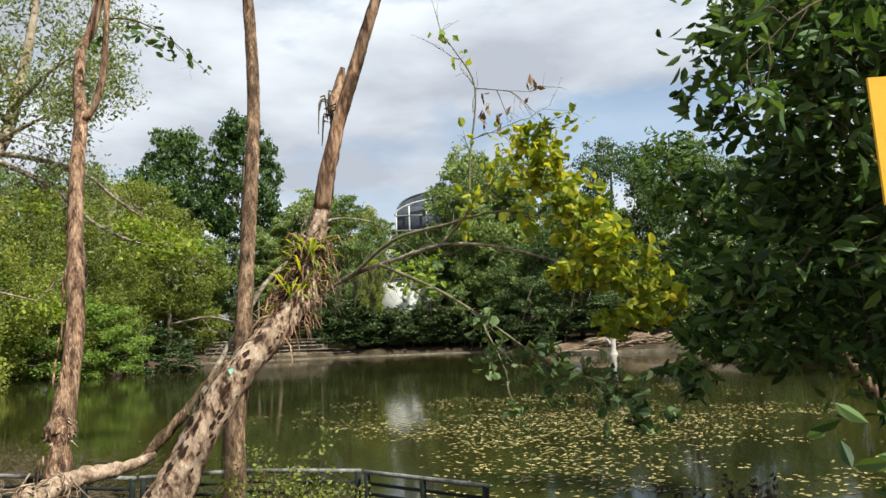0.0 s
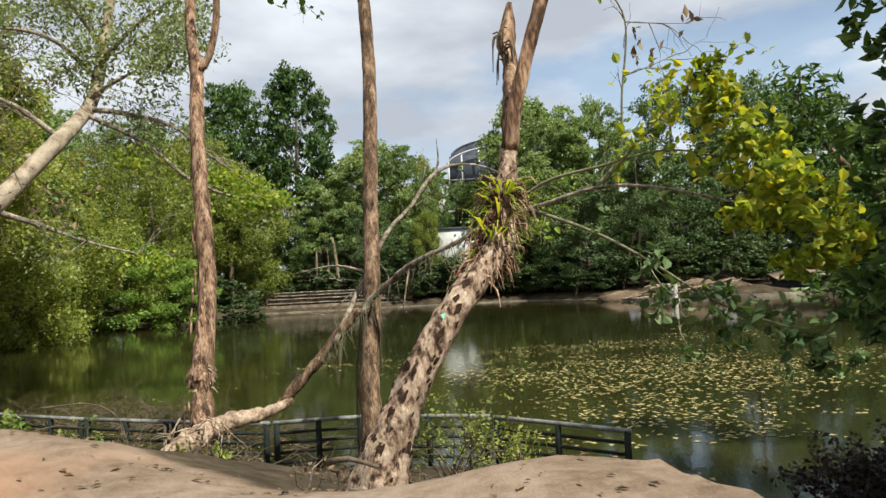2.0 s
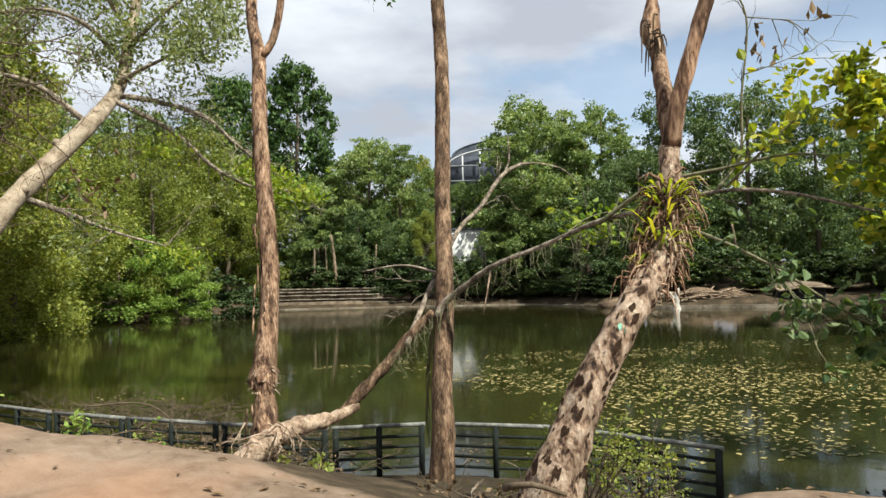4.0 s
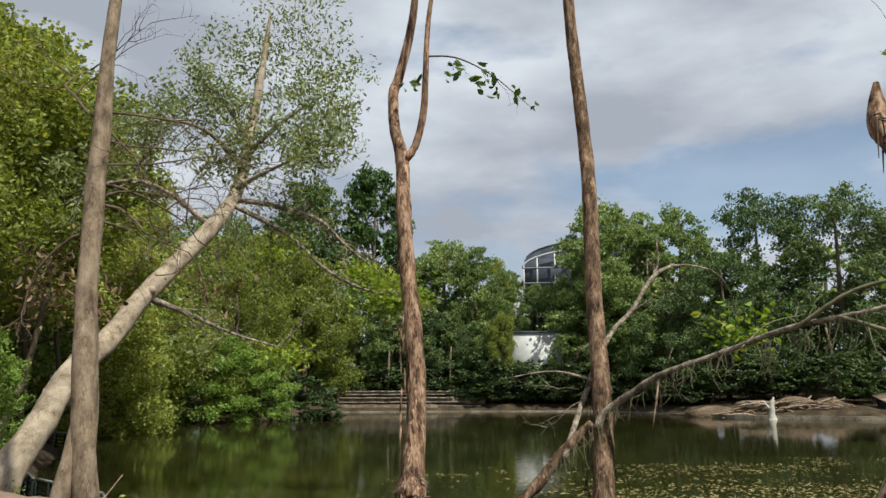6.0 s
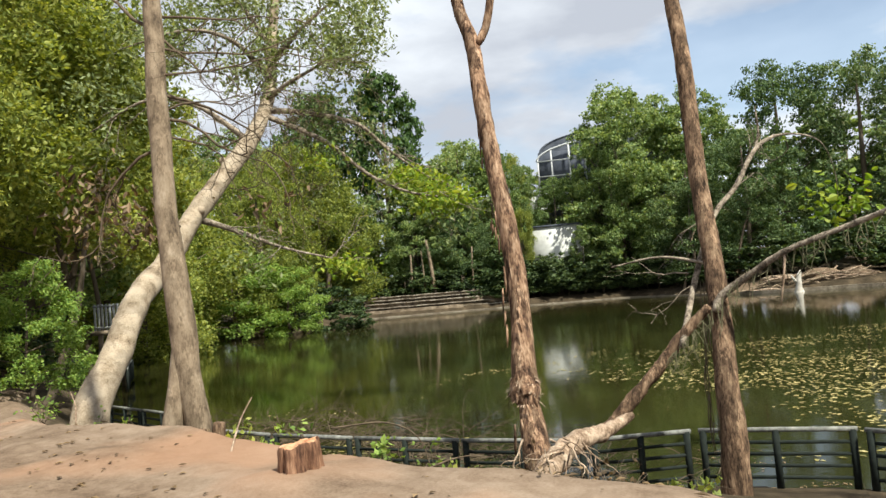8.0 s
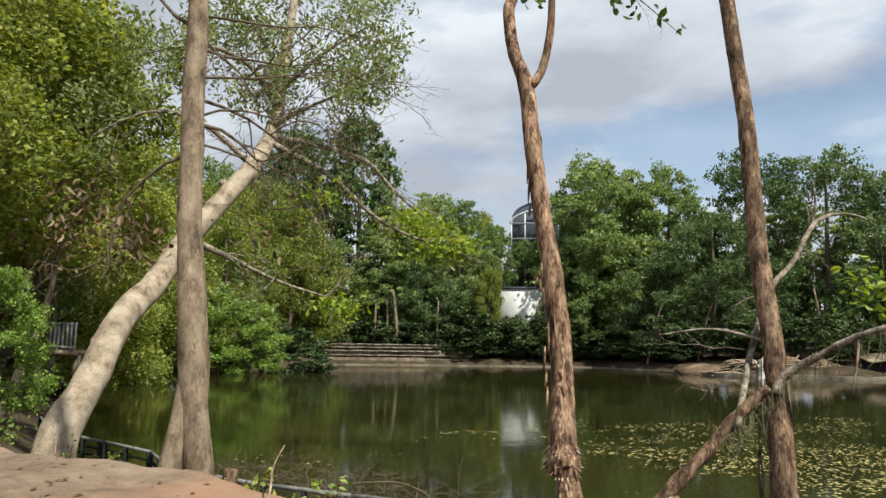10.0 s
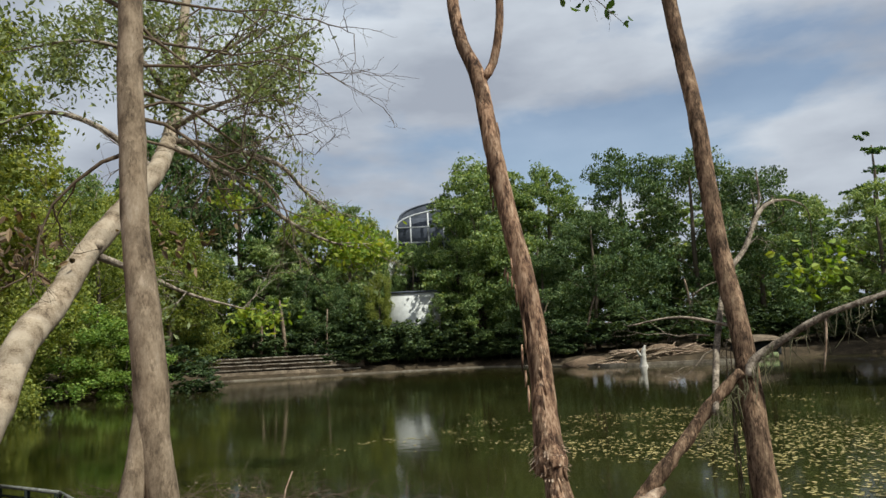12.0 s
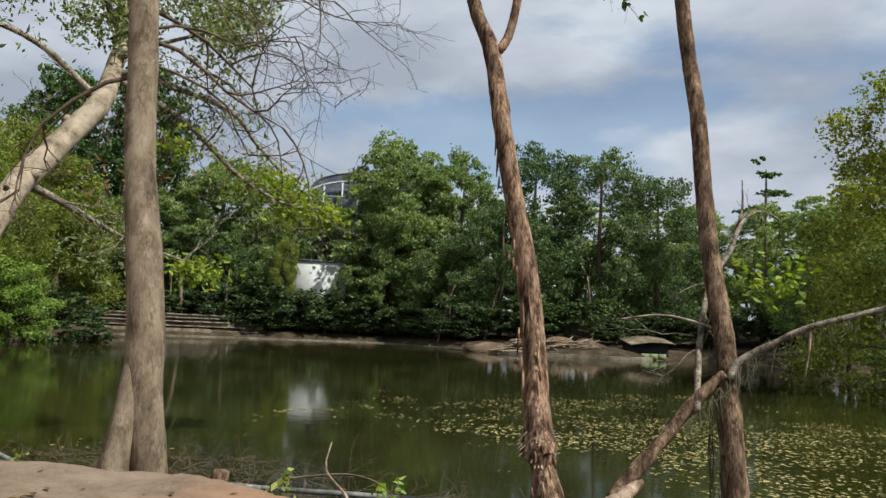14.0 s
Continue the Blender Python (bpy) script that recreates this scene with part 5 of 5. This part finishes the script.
# ---- shrubs and small plants ----
def shrub(name, x, y, h, w, leaf, label, count, size, seed, stems=9, category="shrub", long=1.7):
    r = np.random.default_rng(seed)
    z = grounded(x, y, 0.05)
    ob = tree_thing(name, (x, y, z), label, category)
    ge, tips = Geo(), []
    for k in range(stems):
        tips += twigs(ge, (x + r.normal() * w * 0.15, y + r.normal() * w * 0.15, z), (r.normal() * w, r.normal() * w, h * 1.2), h * r.uniform(0.7, 1.1), 0.008 + 0.006 * h, r, 1, 0.02, 0.35, 3)
    tagged(ge.make("stem", M_TWIG, ob), kind="stuff")
    if count:
        idx = r.integers(0, len(tips), count)
        c = np.array(tips)[idx] + r.normal(size=(count, 3)) * np.array([0.12, 0.12, 0.09]) * max(w, 0.3)
        tagged(Geo().leaves(c, size, r, long, 0.2).make("foliage", leaf, ob, smooth=False), kind="stuff")
    return ob


shrub("shrub", 0.95, 4.4, 0.95, 0.55, L_OLIVE, "straggly yellow-green shrub beside a leaning trunk", 900, 0.032, 31, 14)
shrub("shrub", 1.6, 4.9, 0.7, 0.5, L_OLIVE, "low straggly shrub with small yellow leaves", 520, 0.032, 32, 12)
shrub("shrub", 0.2, 3.1, 0.35, 0.4, L_DRY, "dry brown twiggy growth at a tree foot", 90, 0.04, 33)
for bx, by, hh, sd in ((6.5, 8.0, 0.75, 36), (7.3, 7.6, 0.8, 37), (7.9, 8.4, 0.7, 38), (7.0, 6.9, 0.6, 39)):
    shrub("bush", bx, by, hh, 0.8, L_PURPLE, "dark reddish-brown bush at the pond edge", 1300, 0.06, sd, 20)
for x, y, h, leaf, n, sd in ((-6.3, 5.6, 0.38, L_BRIGHT, 60, 41), (-5.5, 6.0, 0.45, L_BRIGHT, 70, 42), (-7.3, 6.2, 0.3, L_OLIVE, 40, 43), (-9.9, 7.6, 0.3, L_BRIGHT, 40, 44), (-12.4, 10.2, 0.5, L_BRIGHT, 60, 45), (-4.4, 5.6, 0.25, L_OLIVE, 36, 46), (-2.0, 4.8, 0.3, L_OLIVE, 40, 47), (-10.9, 8.8, 0.3, L_DRY, 30, 48), (-14.6, 11.6, 0.7, L_BRIGHT, 120, 49), (-5.1, 7.2, 0.4, L_BRIGHT, 50, 50)):
    shrub("weed", x, y, h, 0.3, leaf, "small green weed growing from the bank", n, 0.055, sd, 5, "weed")
for x, y, sd in ((-2.9, 6.2, 61), (-3.6, 5.9, 62), (-2.5, 7.3, 63), (-0.4, 4.0, 64), (-4.9, 7.9, 65)):
    shrub("brushwood", x, y, 0.35, 0.7, L_DRY, "heap of dry twigs lying on the slope", 60, 0.04, sd, 12, "brushwood")


# fallen brush lying in the water inside the railing
def brush(x, y, n, spread, seed, label):
    r = np.random.default_rng(seed)
    ob = tree_thing("brushwood", (x, y, WATER - 0.02), label, "brushwood")
    ge = Geo()
    for k in range(n):
        a = r.uniform(0, 2 * math.pi)
        twigs(ge, (x + r.normal() * spread, y + r.normal() * spread * 0.4, WATER + 0.01), (math.cos(a), 0.4 * math.sin(a), r.uniform(0.05, 0.45)), r.uniform(0.5, 1.5), 0.012, r, 1, 0.05, 0.35, 3)
    tagged(ge.make("twig", M_TWIG, ob), kind="stuff")


brush(-9.6, 16.6, 150, 1.7, 71, "dead brown branches lying in shallow water")
brush(-12.4, 19, 50, 1.6, 72, "tangle of dead twigs half sunk in water")
brush(-6.6, 14.0, 120, 1.6, 73, "dead twigs floating near the railing")
brush(-3.2, 12.6, 30, 1.4, 74, "few dead twigs floating in the pond")

# broken branches heaped under the torn roots and round the tree feet
def branch_heap(x, y, n, spread, long, seed, label):
    r = np.random.default_rng(seed)
    ob = tree_thing("brushwood", (x, y, grounded(x, y, 0)), label, "brushwood")
    for k in range(n):
        ge = Geo()
        px_, py_ = x + r.normal() * spread, y + r.normal() * spread
        a = r.uniform(0, 2 * math.pi)
        twigs(ge, (px_, py_, grounded(px_, py_, 0.02)), (math.cos(a), math.sin(a), r.uniform(0.1, 0.9)), r.uniform(0.4, 1.0) * long, r.uniform(0.006, 0.014), r, 1, 0.06, 0.5, 3)
        ge.make("twig", M_BOUGH if k % 3 == 0 else M_TWIG, ob)


branch_heap(-2.9, 7.2, 16, 0.3, 0.9, 91, "tangle of broken twigs under torn roots")
branch_heap(-3.3, 6.6, 10, 0.28, 0.6, 92, "dry broken twigs at the crest")
branch_heap(0.95, 3.0, 12, 0.28, 0.6, 93, "dry twigs and stems at a trunk foot")
branch_heap(0.0, 2.6, 8, 0.2, 0.4, 94, "dry twigs at a trunk foot")

# sticks
for pts, r, lab in ((((-7.3, 9.4, -0.33), (-6.35, 9.5, -0.3), (-5.8, 9.5, -0.6), (-5.6, 9.5, -1.3)), 0.016, "thin bent dead stick arching over the slope"), (((-6.72, 4.7, 0.3), (-6.74, 4.9, 0.5), (-6.9, 5.4, 0.62), (-6.86, 5.6, 0.8)), 0.014, "pale dry stick standing in the dirt"), (((-10.6, 7.4, 0.3), (-10.75, 7.6, 0.55), (-10.9, 7.7, 0.75)), 0.012, "pale dry stick leaning beside a trunk"),
                    (((-5.0, 5.2, -0.1), (-4.4, 5.4, 0.06), (-4.05, 5.6, 0.0)), 0.012, "thin dead twig lying on the bank"), (((0.1, 2.3, 0.28), (0.3, 2.2, 0.33), (0.55, 2.15, 0.27)), 0.03, "dark rotten branch piece on the ground")):
    ob = Geo().tube([(*p, r * (1 - 0.5 * k / (len(pts) - 1))) for k, p in enumerate(pts)], 7, 0.08, 0.15).make("stick", M_WOOD_PALE if "pale" in lab else M_TWIG)
    tagged(ob, lab, "stick")

# ---- litter on ground and water ----
r = np.random.default_rng(81)
px, py = r.uniform(-14, 3.5, 5200), r.uniform(-1.5, 9, 5200)
keep = (py < np.interp(px, CX, CY) + 2.2) & (py > np.interp(px, CX, CY) - 4.5)
keep &= np.array([noise.noise(Vector((a * 0.7, b * 0.7, 2.2))) + r.uniform(-0.25, 0.25) > 0.0 for a, b in zip(px.tolist(), py.tolist())])
px, py = px[keep], py[keep]
pz = ground_height(px, py) + 0.012
g = Geo()
flat = r.normal(size=(len(px), 2))
for x, y, z, (u, v) in zip(px, py, pz, flat):
    l = math.hypot(u, v) + 1e-6
    s = 0.008 + 0.055 * r.random() ** 3.5
    u, v = u / l * s, v / l * s
    b = len(g.v)
    g.v += [(x - u, y - v, z), (x - v * 0.5, y + u * 0.5, z + s * 0.35), (x + u, y + v, z + s * 0.1), (x + v * 0.5, y - u * 0.5, z + s * 0.3)]
    g.f.append((b, b + 1, b + 2, b + 3))
tagged(g.make("leaf_litter", L_DRY, smooth=False), "dry brown leaf litter scattered over dirt", "leaf litter", kind="stuff")

g = Geo()
r = np.random.default_rng(82)
cx, cy = r.uniform(-18, 36, 60000), 12 + 46 * r.random(60000) ** 1.3
wet = shore_distance(cx, cy) < -0.4
made_leaves = 0
for x, y, ok in zip(cx.tolist(), cy.tolist(), wet.tolist()):
    q = noise.noise(Vector((x * 0.16, y * 0.22, 0.3))) + 0.8 * noise.noise(Vector((x * 0.5, y * 0.8, 4.1)))
    core = math.exp(-((x - 7) / 10) ** 2 - ((y - 25) / 11) ** 2)
    if not ok or q * 0.6 + core * 1.0 - 0.45 < r.uniform(-0.1, 0.5) or made_leaves > 9000:
        continue
    made_leaves += 1
    a, l_ = r.uniform(0, math.pi), r.uniform(0.035, 0.11)
    u, v = math.cos(a) * l_, math.sin(a) * l_
    b = len(g.v)
    z = WATER + 0.006
    g.v += [(x - u, y - v, z), (x + v * 0.6, y - u * 0.6, z + 0.012), (x + u, y + v, z + 0.004), (x - v * 0.6, y + u * 0.6, z + 0.01)]
    g.f.append((b, b + 1, b + 2, b + 3))
tagged(g.make("floating_leaves", L_FLOAT, smooth=False), "yellowish fallen leaves floating on the pond", "floating leaves", kind="stuff")

# pale scum and bits drifting against the railing
g = Geo()
r = np.random.default_rng(83)
cx = r.uniform(-13, 4, 2600)
cy = np.interp(cx, [-13.6, -11.9, -9.5, -6.4, -3.7, -1.3, 1.25, 3.7], [15.1, 13.2, 12.1, 11.2, 10.45, 10.75, 10.35, 8.75]) + 0.15 + 3.2 * r.random(2600) ** 1.8
for x, y in zip(cx.tolist(), cy.tolist()):
    if noise.noise(Vector((x * 0.6, y * 0.9, 7.7))) < -0.05:
        continue
    a, l_ = r.uniform(0, math.pi), 0.015 + 0.06 * r.random() ** 2
    u, v = math.cos(a) * l_, math.sin(a) * l_
    b = len(g.v)
    z = WATER + 0.006
    g.v += [(x - u, y - v, z), (x + v * 0.4, y - u * 0.4, z + 0.008), (x + u, y + v, z + 0.003), (x - v * 0.4, y + u * 0.4, z + 0.008)]
    g.f.append((b, b + 1, b + 2, b + 3))
tagged(g.make("floating_debris", L_DRY, smooth=False), "brown twigs and bits drifting against the railing", "debris", kind="stuff")

# ---- far bank ----
def ledge(name, pts, w, h, z, mat, label):
    """A low wall along a line on the plan."""
    ge = Geo()
    for k, (x, y) in enumerate(pts):
        a, b = Vector(pts[max(0, k - 1)]), Vector(pts[min(len(pts) - 1, k + 1)])
        d = (b - a).normalized()
        nrm = Vector((-d.y, d.x)) * w / 2
        for s_, zz in ((-1, z), (1, z), (1, z + h), (-1, z + h)):
            ge.v.append((x + nrm.x * s_, y + nrm.y * s_, zz + 0.03 * math.sin(x * 1.7)))
    for k in range(len(pts) - 1):
        for j in range(4):
            a, b = 4 * k + j, 4 * k + (j + 1) % 4
            ge.f.append((a, b, b + 4, a + 4))
    e = 4 * (len(pts) - 1)
    ge.f += [(0, 1, 2, 3), (e + 3, e + 2, e + 1, e)]
    return tagged(ge.make(name, mat, smooth=False), label, "kerb", kind="structure")


def line(pts, step=1.5):
    return [tuple(p[:2]) for p in spline([(x, y, 0) for x, y in pts], step)]


ledge("kerb_1", line([(-33.3, 95.2), (-24, 98), (-15, 100.2), (-5, 102), (4, 103), (8, 99), (12, 93.4), (15.5, 89)]), 0.4, 0.3, -2.15, M_KERB, "pale concrete kerb along the far waterline")
ledge("kerb_2", line([(-33.5, 97), (-26, 99.1), (-19.5, 100.8)]), 0.5, 0.9, -1.9, M_STONE, "low brown stone ledge on the far bank")
ledge("wall_terrace_1", line([(-33.5, 98.4), (-28, 100), (-22, 101.6), (-13, 103.6)]), 0.6, 1.5, -1.6, M_STONE, "rough brown stone terrace wall on the far bank")
ledge("wall_terrace_2", line([(-34, 100.4), (-28, 102), (-19, 104.2), (-12, 105.8)]), 0.6, 1.7, -0.9, M_STONE, "upper stone terrace wall under the trees")
for k, (z, dy) in enumerate(((-1.3, 97.75), (-0.75, 98.0), (-0.16, 98.25), (0.3, 100.2), (0.74, 100.4))):
    ledge("wall_ledge_%d" % (k + 1), line([(-33.2, dy), (-27, dy + 1.7), (-20.5, dy + 3.4), (-13.5 - 2 * (k % 3), dy + 5.1 - 0.45 * (k % 3))]), 0.9, 0.13, z, M_LEDGE, "narrow pale ledge of the stone terrace")
ledge("kerb_3", line([(15, 87.5), (19, 84.6), (26, 83.6), (32, 82.6), (38, 86.5)]), 0.5, 0.45, -2.1, M_KERB, "pale kerb along the far waterline")

M_BLEACHED = surface("bleached_wood", [(0.3, (0.28, 0.25, 0.21)), (0.6, (0.5, 0.47, 0.42))], 2, 0.9, 0.5, 12)
ws = tree_thing("tree_stump", (20.5, 82.3, -2.4), "bleached white dead stump standing in the water", "stump")
Geo().tube([(20.5, 82.3, -2.4, 0.7), (20.5, 82.3, -1.7, 0.42), (20.55, 82.3, -0.9, 0.32), (20.65, 82.3, -0.2, 0.24), (20.85, 82.3, 0.4, 0.06)], 10, 0.2, 0.25, 2).make("bole", M_BLEACHED, ws)
Geo().tube([(20.55, 82.3, -1.0, 0.2), (20.1, 82.3, -0.6, 0.16), (19.85, 82.3, -0.1, 0.05)], 8, 0.2, 0.2, 2).make("broken_limb", M_BLEACHED, ws)
r = np.random.default_rng(91)
for k in range(60):
    x, y = r.uniform(11.5, 29.5), r.uniform(85.5, 88)
    a, ln, z = r.normal() * 0.35, r.uniform(1.2, 4.5), float(ground_height(x, y)) + r.uniform(0.05, 0.9)
    rad = r.uniform(0.04, 0.16)
    ob = Geo().tube([(x - ln / 2 * math.cos(a), y - ln / 2 * math.sin(a), z - 0.2, rad), (x, y, z + 0.1, rad), (x + ln / 2 * math.cos(a), y + ln / 2 * math.sin(a), z + r.normal() * 0.3, rad * 0.5)], 7, 0.4, 0.15).make("log", M_WOOD_PALE if k % 2 else M_BARK_A)
    tagged(ob, "weathered dead log heaped on the far bank", "log", "logs on the far bank")
for x, y, h, rx in ((16, 88.8, 1.2, 3.6), (24.5, 87.8, 1.2, 2.8), (28.5, 88, 1.0, 2.2)):
    ge = Geo()
    seg = 20
    z0 = float(ground_height(x, y)) - 0.4
    for j in range(7):
        f = j / 6
        for k in range(seg):
            a = 2 * math.pi * k / seg
            q = (1 + 0.45 * noise.noise(Vector((math.cos(a) * 3 + x, math.sin(a) * 3, f * 4)))) * math.cos(f * math.pi / 2)
            ge.v.append((x + rx * q * math.cos(a), y + rx * 0.5 * q * math.sin(a), z0 + (h + 0.4) * math.sin(f * math.pi / 2)))
    for j in range(6):
        for k in range(seg):
            a, b = j * seg + k, j * seg + (k + 1) % seg
            ge.f.append((a, b, b + seg, a + seg))
    tagged(ge.make("earth_mound", M_BANK), "brown mound of earth and dry branches", "mound")

# long low shed roof by the water on the right
hut = tree_thing("shed", (36.3, 87, float(ground_height(36.3, 87))), "low dark shed with a green-yellow front panel", "shed")
g = Geo()
for k in range(9):
    t = k / 8
    x = 33.2 + 6.2 * t
    z = 0.1 + 0.45 * math.sin(t * math.pi * 0.8)
    g.v += [(x, 85.4, z - 0.25), (x, 89, z + 0.4), (x, 89, z + 0.25), (x, 85.4, z - 0.4)]
for k in range(8):
    for j in range(4):
        a, b = 4 * k + j, 4 * k + (j + 1) % 4
        g.f.append((a, b, b + 4, a + 4))
g.make("roof", M_STONE, hut)
# solid box; the dark beneath the roof is put into its colour
Geo().box((33.6, 86.5, -1.6), (39.0, 88.6, 0.0)).make("body", M_DARKROOM, hut)
M_PANEL = surface("faded_green_panel", [(0.3, (0.11, 0.15, 0.065)), (0.7, (0.24, 0.26, 0.13))], 1.5, 0.8, 0.2, 8)
for k in range(3):
    Geo().box((34.3 + 1.15 * k, 84.6, -1.95), (35.35 + 1.15 * k, 84.75, -1.2)).make("front_panel", M_PANEL, hut)

# white building behind the trees
house = tree_thing("building", (-4, 121, float(ground_height(-4, 121))), "white building with an arched roof behind trees", "building")
Geo().box((-13.5, 121, 1), (14, 134, 15.6)).make("wall", M_WHITE, house)
for x0, x1, z0, z1 in ((-13.5, -9.5, 11.5, 13.4), (-8.8, -2.5, 10.6, 13.2), (-1.6, 4, 10.6, 13.2), (5, 10.5, 10.6, 13.2), (-13, -9.5, 4, 9), (0, 9, 3, 9)):
    w = Geo().box((x0, 120.9, z0), (x1, 121.06, z1)).make("window", M_DARKROOM, house)
    for q in range(1, 3):
        xx = x0 + (x1 - x0) * q / 3
        Geo().box((xx - 0.09, 120.82, z0), (xx + 0.09, 120.9, z1)).make("mullion", M_STEEL, w)
ARC_X, ARC_R, ARC_H, ARC_Z = 3.4, 11.5, 3.1, 21.3
n = 20
g = Geo()
for k in range(n + 1):
    a = math.pi * (1 - k / n)
    for rr, yy in ((1.03, 122.6), (1.03, 134), (0.99, 134), (0.99, 122.6)):
        g.v.append((ARC_X + 0.8 + ARC_R * rr * math.cos(a), yy, ARC_Z + 1.9 + ARC_H * rr * math.sin(a)))
for k in range(n):
    for j in range(4):
        a, b = 4 * k + j, 4 * k + (j + 1) % 4
        g.f.append((a, b, b + 4, a + 4))
g.make("roof", M_ROOF, house, "dark barrel roof")
g = Geo()
g.v = [(ARC_X + 0.8 + ARC_R * math.cos(math.pi * (1 - k / n)), 122.7, ARC_Z + 1.9 + ARC_H * math.sin(math.pi * (1 - k / n))) for k in range(n + 1)]
g.f = [tuple(range(n, -1, -1))]
g.make("gable", M_ROOF, house, "dark glazed gable", False)
Geo().tube([(ARC_X + ARC_R * math.cos(math.pi * (1 - k / n)), 120.5, ARC_Z + ARC_H * math.sin(math.pi * (1 - k / n)), 0.17) for k in range(n + 1)], 6, 1.0).make("arch", M_STEEL, house, "white steel arch")
Geo().box((ARC_X - ARC_R + 0.3, 121.4, 15.6), (ARC_X + ARC_R - 0.3, 133.5, ARC_Z + 1.7)).make("glazing", M_ROOF, house, "dark glazed upper storey")
for x in (-7.9, -5.6, -2.6, 0, 2.0, 3.7, 6.2, 8.8, 11.4, 13.6):
    zt = ARC_Z + ARC_H * math.sqrt(max(0, 1 - ((x - ARC_X) / ARC_R) ** 2))
    Geo().box((x - 0.13, 120.4, 15.9), (x + 0.13, 120.62, zt)).make("mullion", M_STEEL, house)
for z in (18.6, 21.2):
    Geo().box((-7.9, 120.36, z), (14, 120.56, z + 0.22)).make("transom", M_STEEL, house)
Geo().box((-8.3, 120.2, 15.3), (14.4, 121.4, 15.85)).make("sill", M_WHITE, house, "white projecting sill")
annex = tree_thing("shed", (-6, 108.5, float(ground_height(-6, 108.5))), "whitewashed shed wall half hidden by foliage", "shed")
Geo().box((-9.4, 108, 0), (-1.7, 112, 9.4)).make("wall", M_WHITE, annex)
Geo().box((-9.7, 107.8, 9.4), (-1.4, 112.2, 9.65)).make("roof", M_ROOF, annex)

# white railing of a footbridge on the left bank
wr = tree_thing("footbridge", (-28.4, 33.5, -0.2), "small footbridge with a white slatted railing", "footbridge")
Geo().box((-29.3, 32.2, 0.75), (-26.9, 33.6, 1.0)).make("deck", M_STONE, wr)
for zz in (1.12, 2.25):
    Geo().box((-28.5, 32.2, zz), (-27.0, 32.28, zz + 0.08)).make("rail", M_WHITE, wr)
for k in range(7):
    Geo().box((-28.45 + k * 0.225, 32.22, 1.0), (-28.34 + k * 0.225, 32.28, 2.4)).make("slat", M_WHITE, wr)
for x in (-29.2, -27.15):
    Geo().box((x, 32.4, -2.2), (x + 0.25, 32.65, 0.75)).make("pier", M_STONE, wr)

for pts, r0 in ((((-27.5, 27.0, -1.2), (-26.8, 27.2, 1.0), (-26.0, 27.5, 3.5), (-25.5, 27.8, 6.5)), 0.22), (((-31.0, 30.0, -0.6), (-31.2, 30.2, 2), (-31.0, 30.5, 5)), 0.2), (((-22.0, 20.0, -1.6), (-21.3, 20.0, -0.9), (-20.5, 20.0, 1.1), (-20.0, 20.0, 2.4), (-19.7, 20.2, 5)), 0.2)):
    ob = tree_thing("tree", pts[0], "dark bare tree trunk on the shaded bank")
    Geo().tube([(*p, r0 * (1 - 0.15 * k)) for k, p in enumerate(pts)], 10, 0.4, 0.1).make("trunk", M_TRUNK_FAR, ob)

for x, y, h, lean, r0 in ((-27.8, 105, 7.5, 0.2, 0.22), (-24.1, 105, 9.5, -1.0, 0.3), (-25.8, 105.6, 8, -0.3, 0.14), (-18.6, 106, 8.0, 0.3, 0.16), (10.6, 97.5, 8, 2.2, 0.14), (16.8, 96.5, 9, 2.8, 0.16), (32, 95, 9, -1, 0.2)):
    z = float(ground_height(x, y))
    ob = tree_thing("tree", (x, y, z), "slender pale trunk in the shade of the far trees")
    Geo().tube([(x, y, z - 0.3, r0 * 1.3), (x + lean * 0.3, y, z + h * 0.35, r0), (x + lean * 0.6, y, z + h * 0.7, r0 * 0.85), (x + lean, y, z + h, r0 * 0.6)], 8, 0.8, 0.1).make("trunk", M_BARK_A, ob)

# yellow board on a post beside the path
zb = grounded(6.95, 1.52)
sb = tree_thing("signboard", (6.95, 1.52, zb), "plain yellow board on a dark metal post", "sign")
g = Geo()
g.v = [(6.24, 1.48, 3.47), (7.3, 1.48, 3.5), (7.3, 1.48, 2.5), (6.28, 1.48, 2.52), (6.24, 1.505, 3.47), (7.3, 1.505, 3.5), (7.3, 1.505, 2.5), (6.28, 1.505, 2.52)]
g.f = [(0, 3, 2, 1), (4, 5, 6, 7), (0, 1, 5, 4), (1, 2, 6, 5), (2, 3, 7, 6), (3, 0, 4, 7)]
g.make("board", M_YELLOW, sb, smooth=False)
Geo().tube([(6.95, 1.54, zb, 0.03), (6.95, 1.54, 1.8, 0.03), (6.95, 1.54, 3.4, 0.03)], 8, 0.6).make("post", M_RAIL, sb)
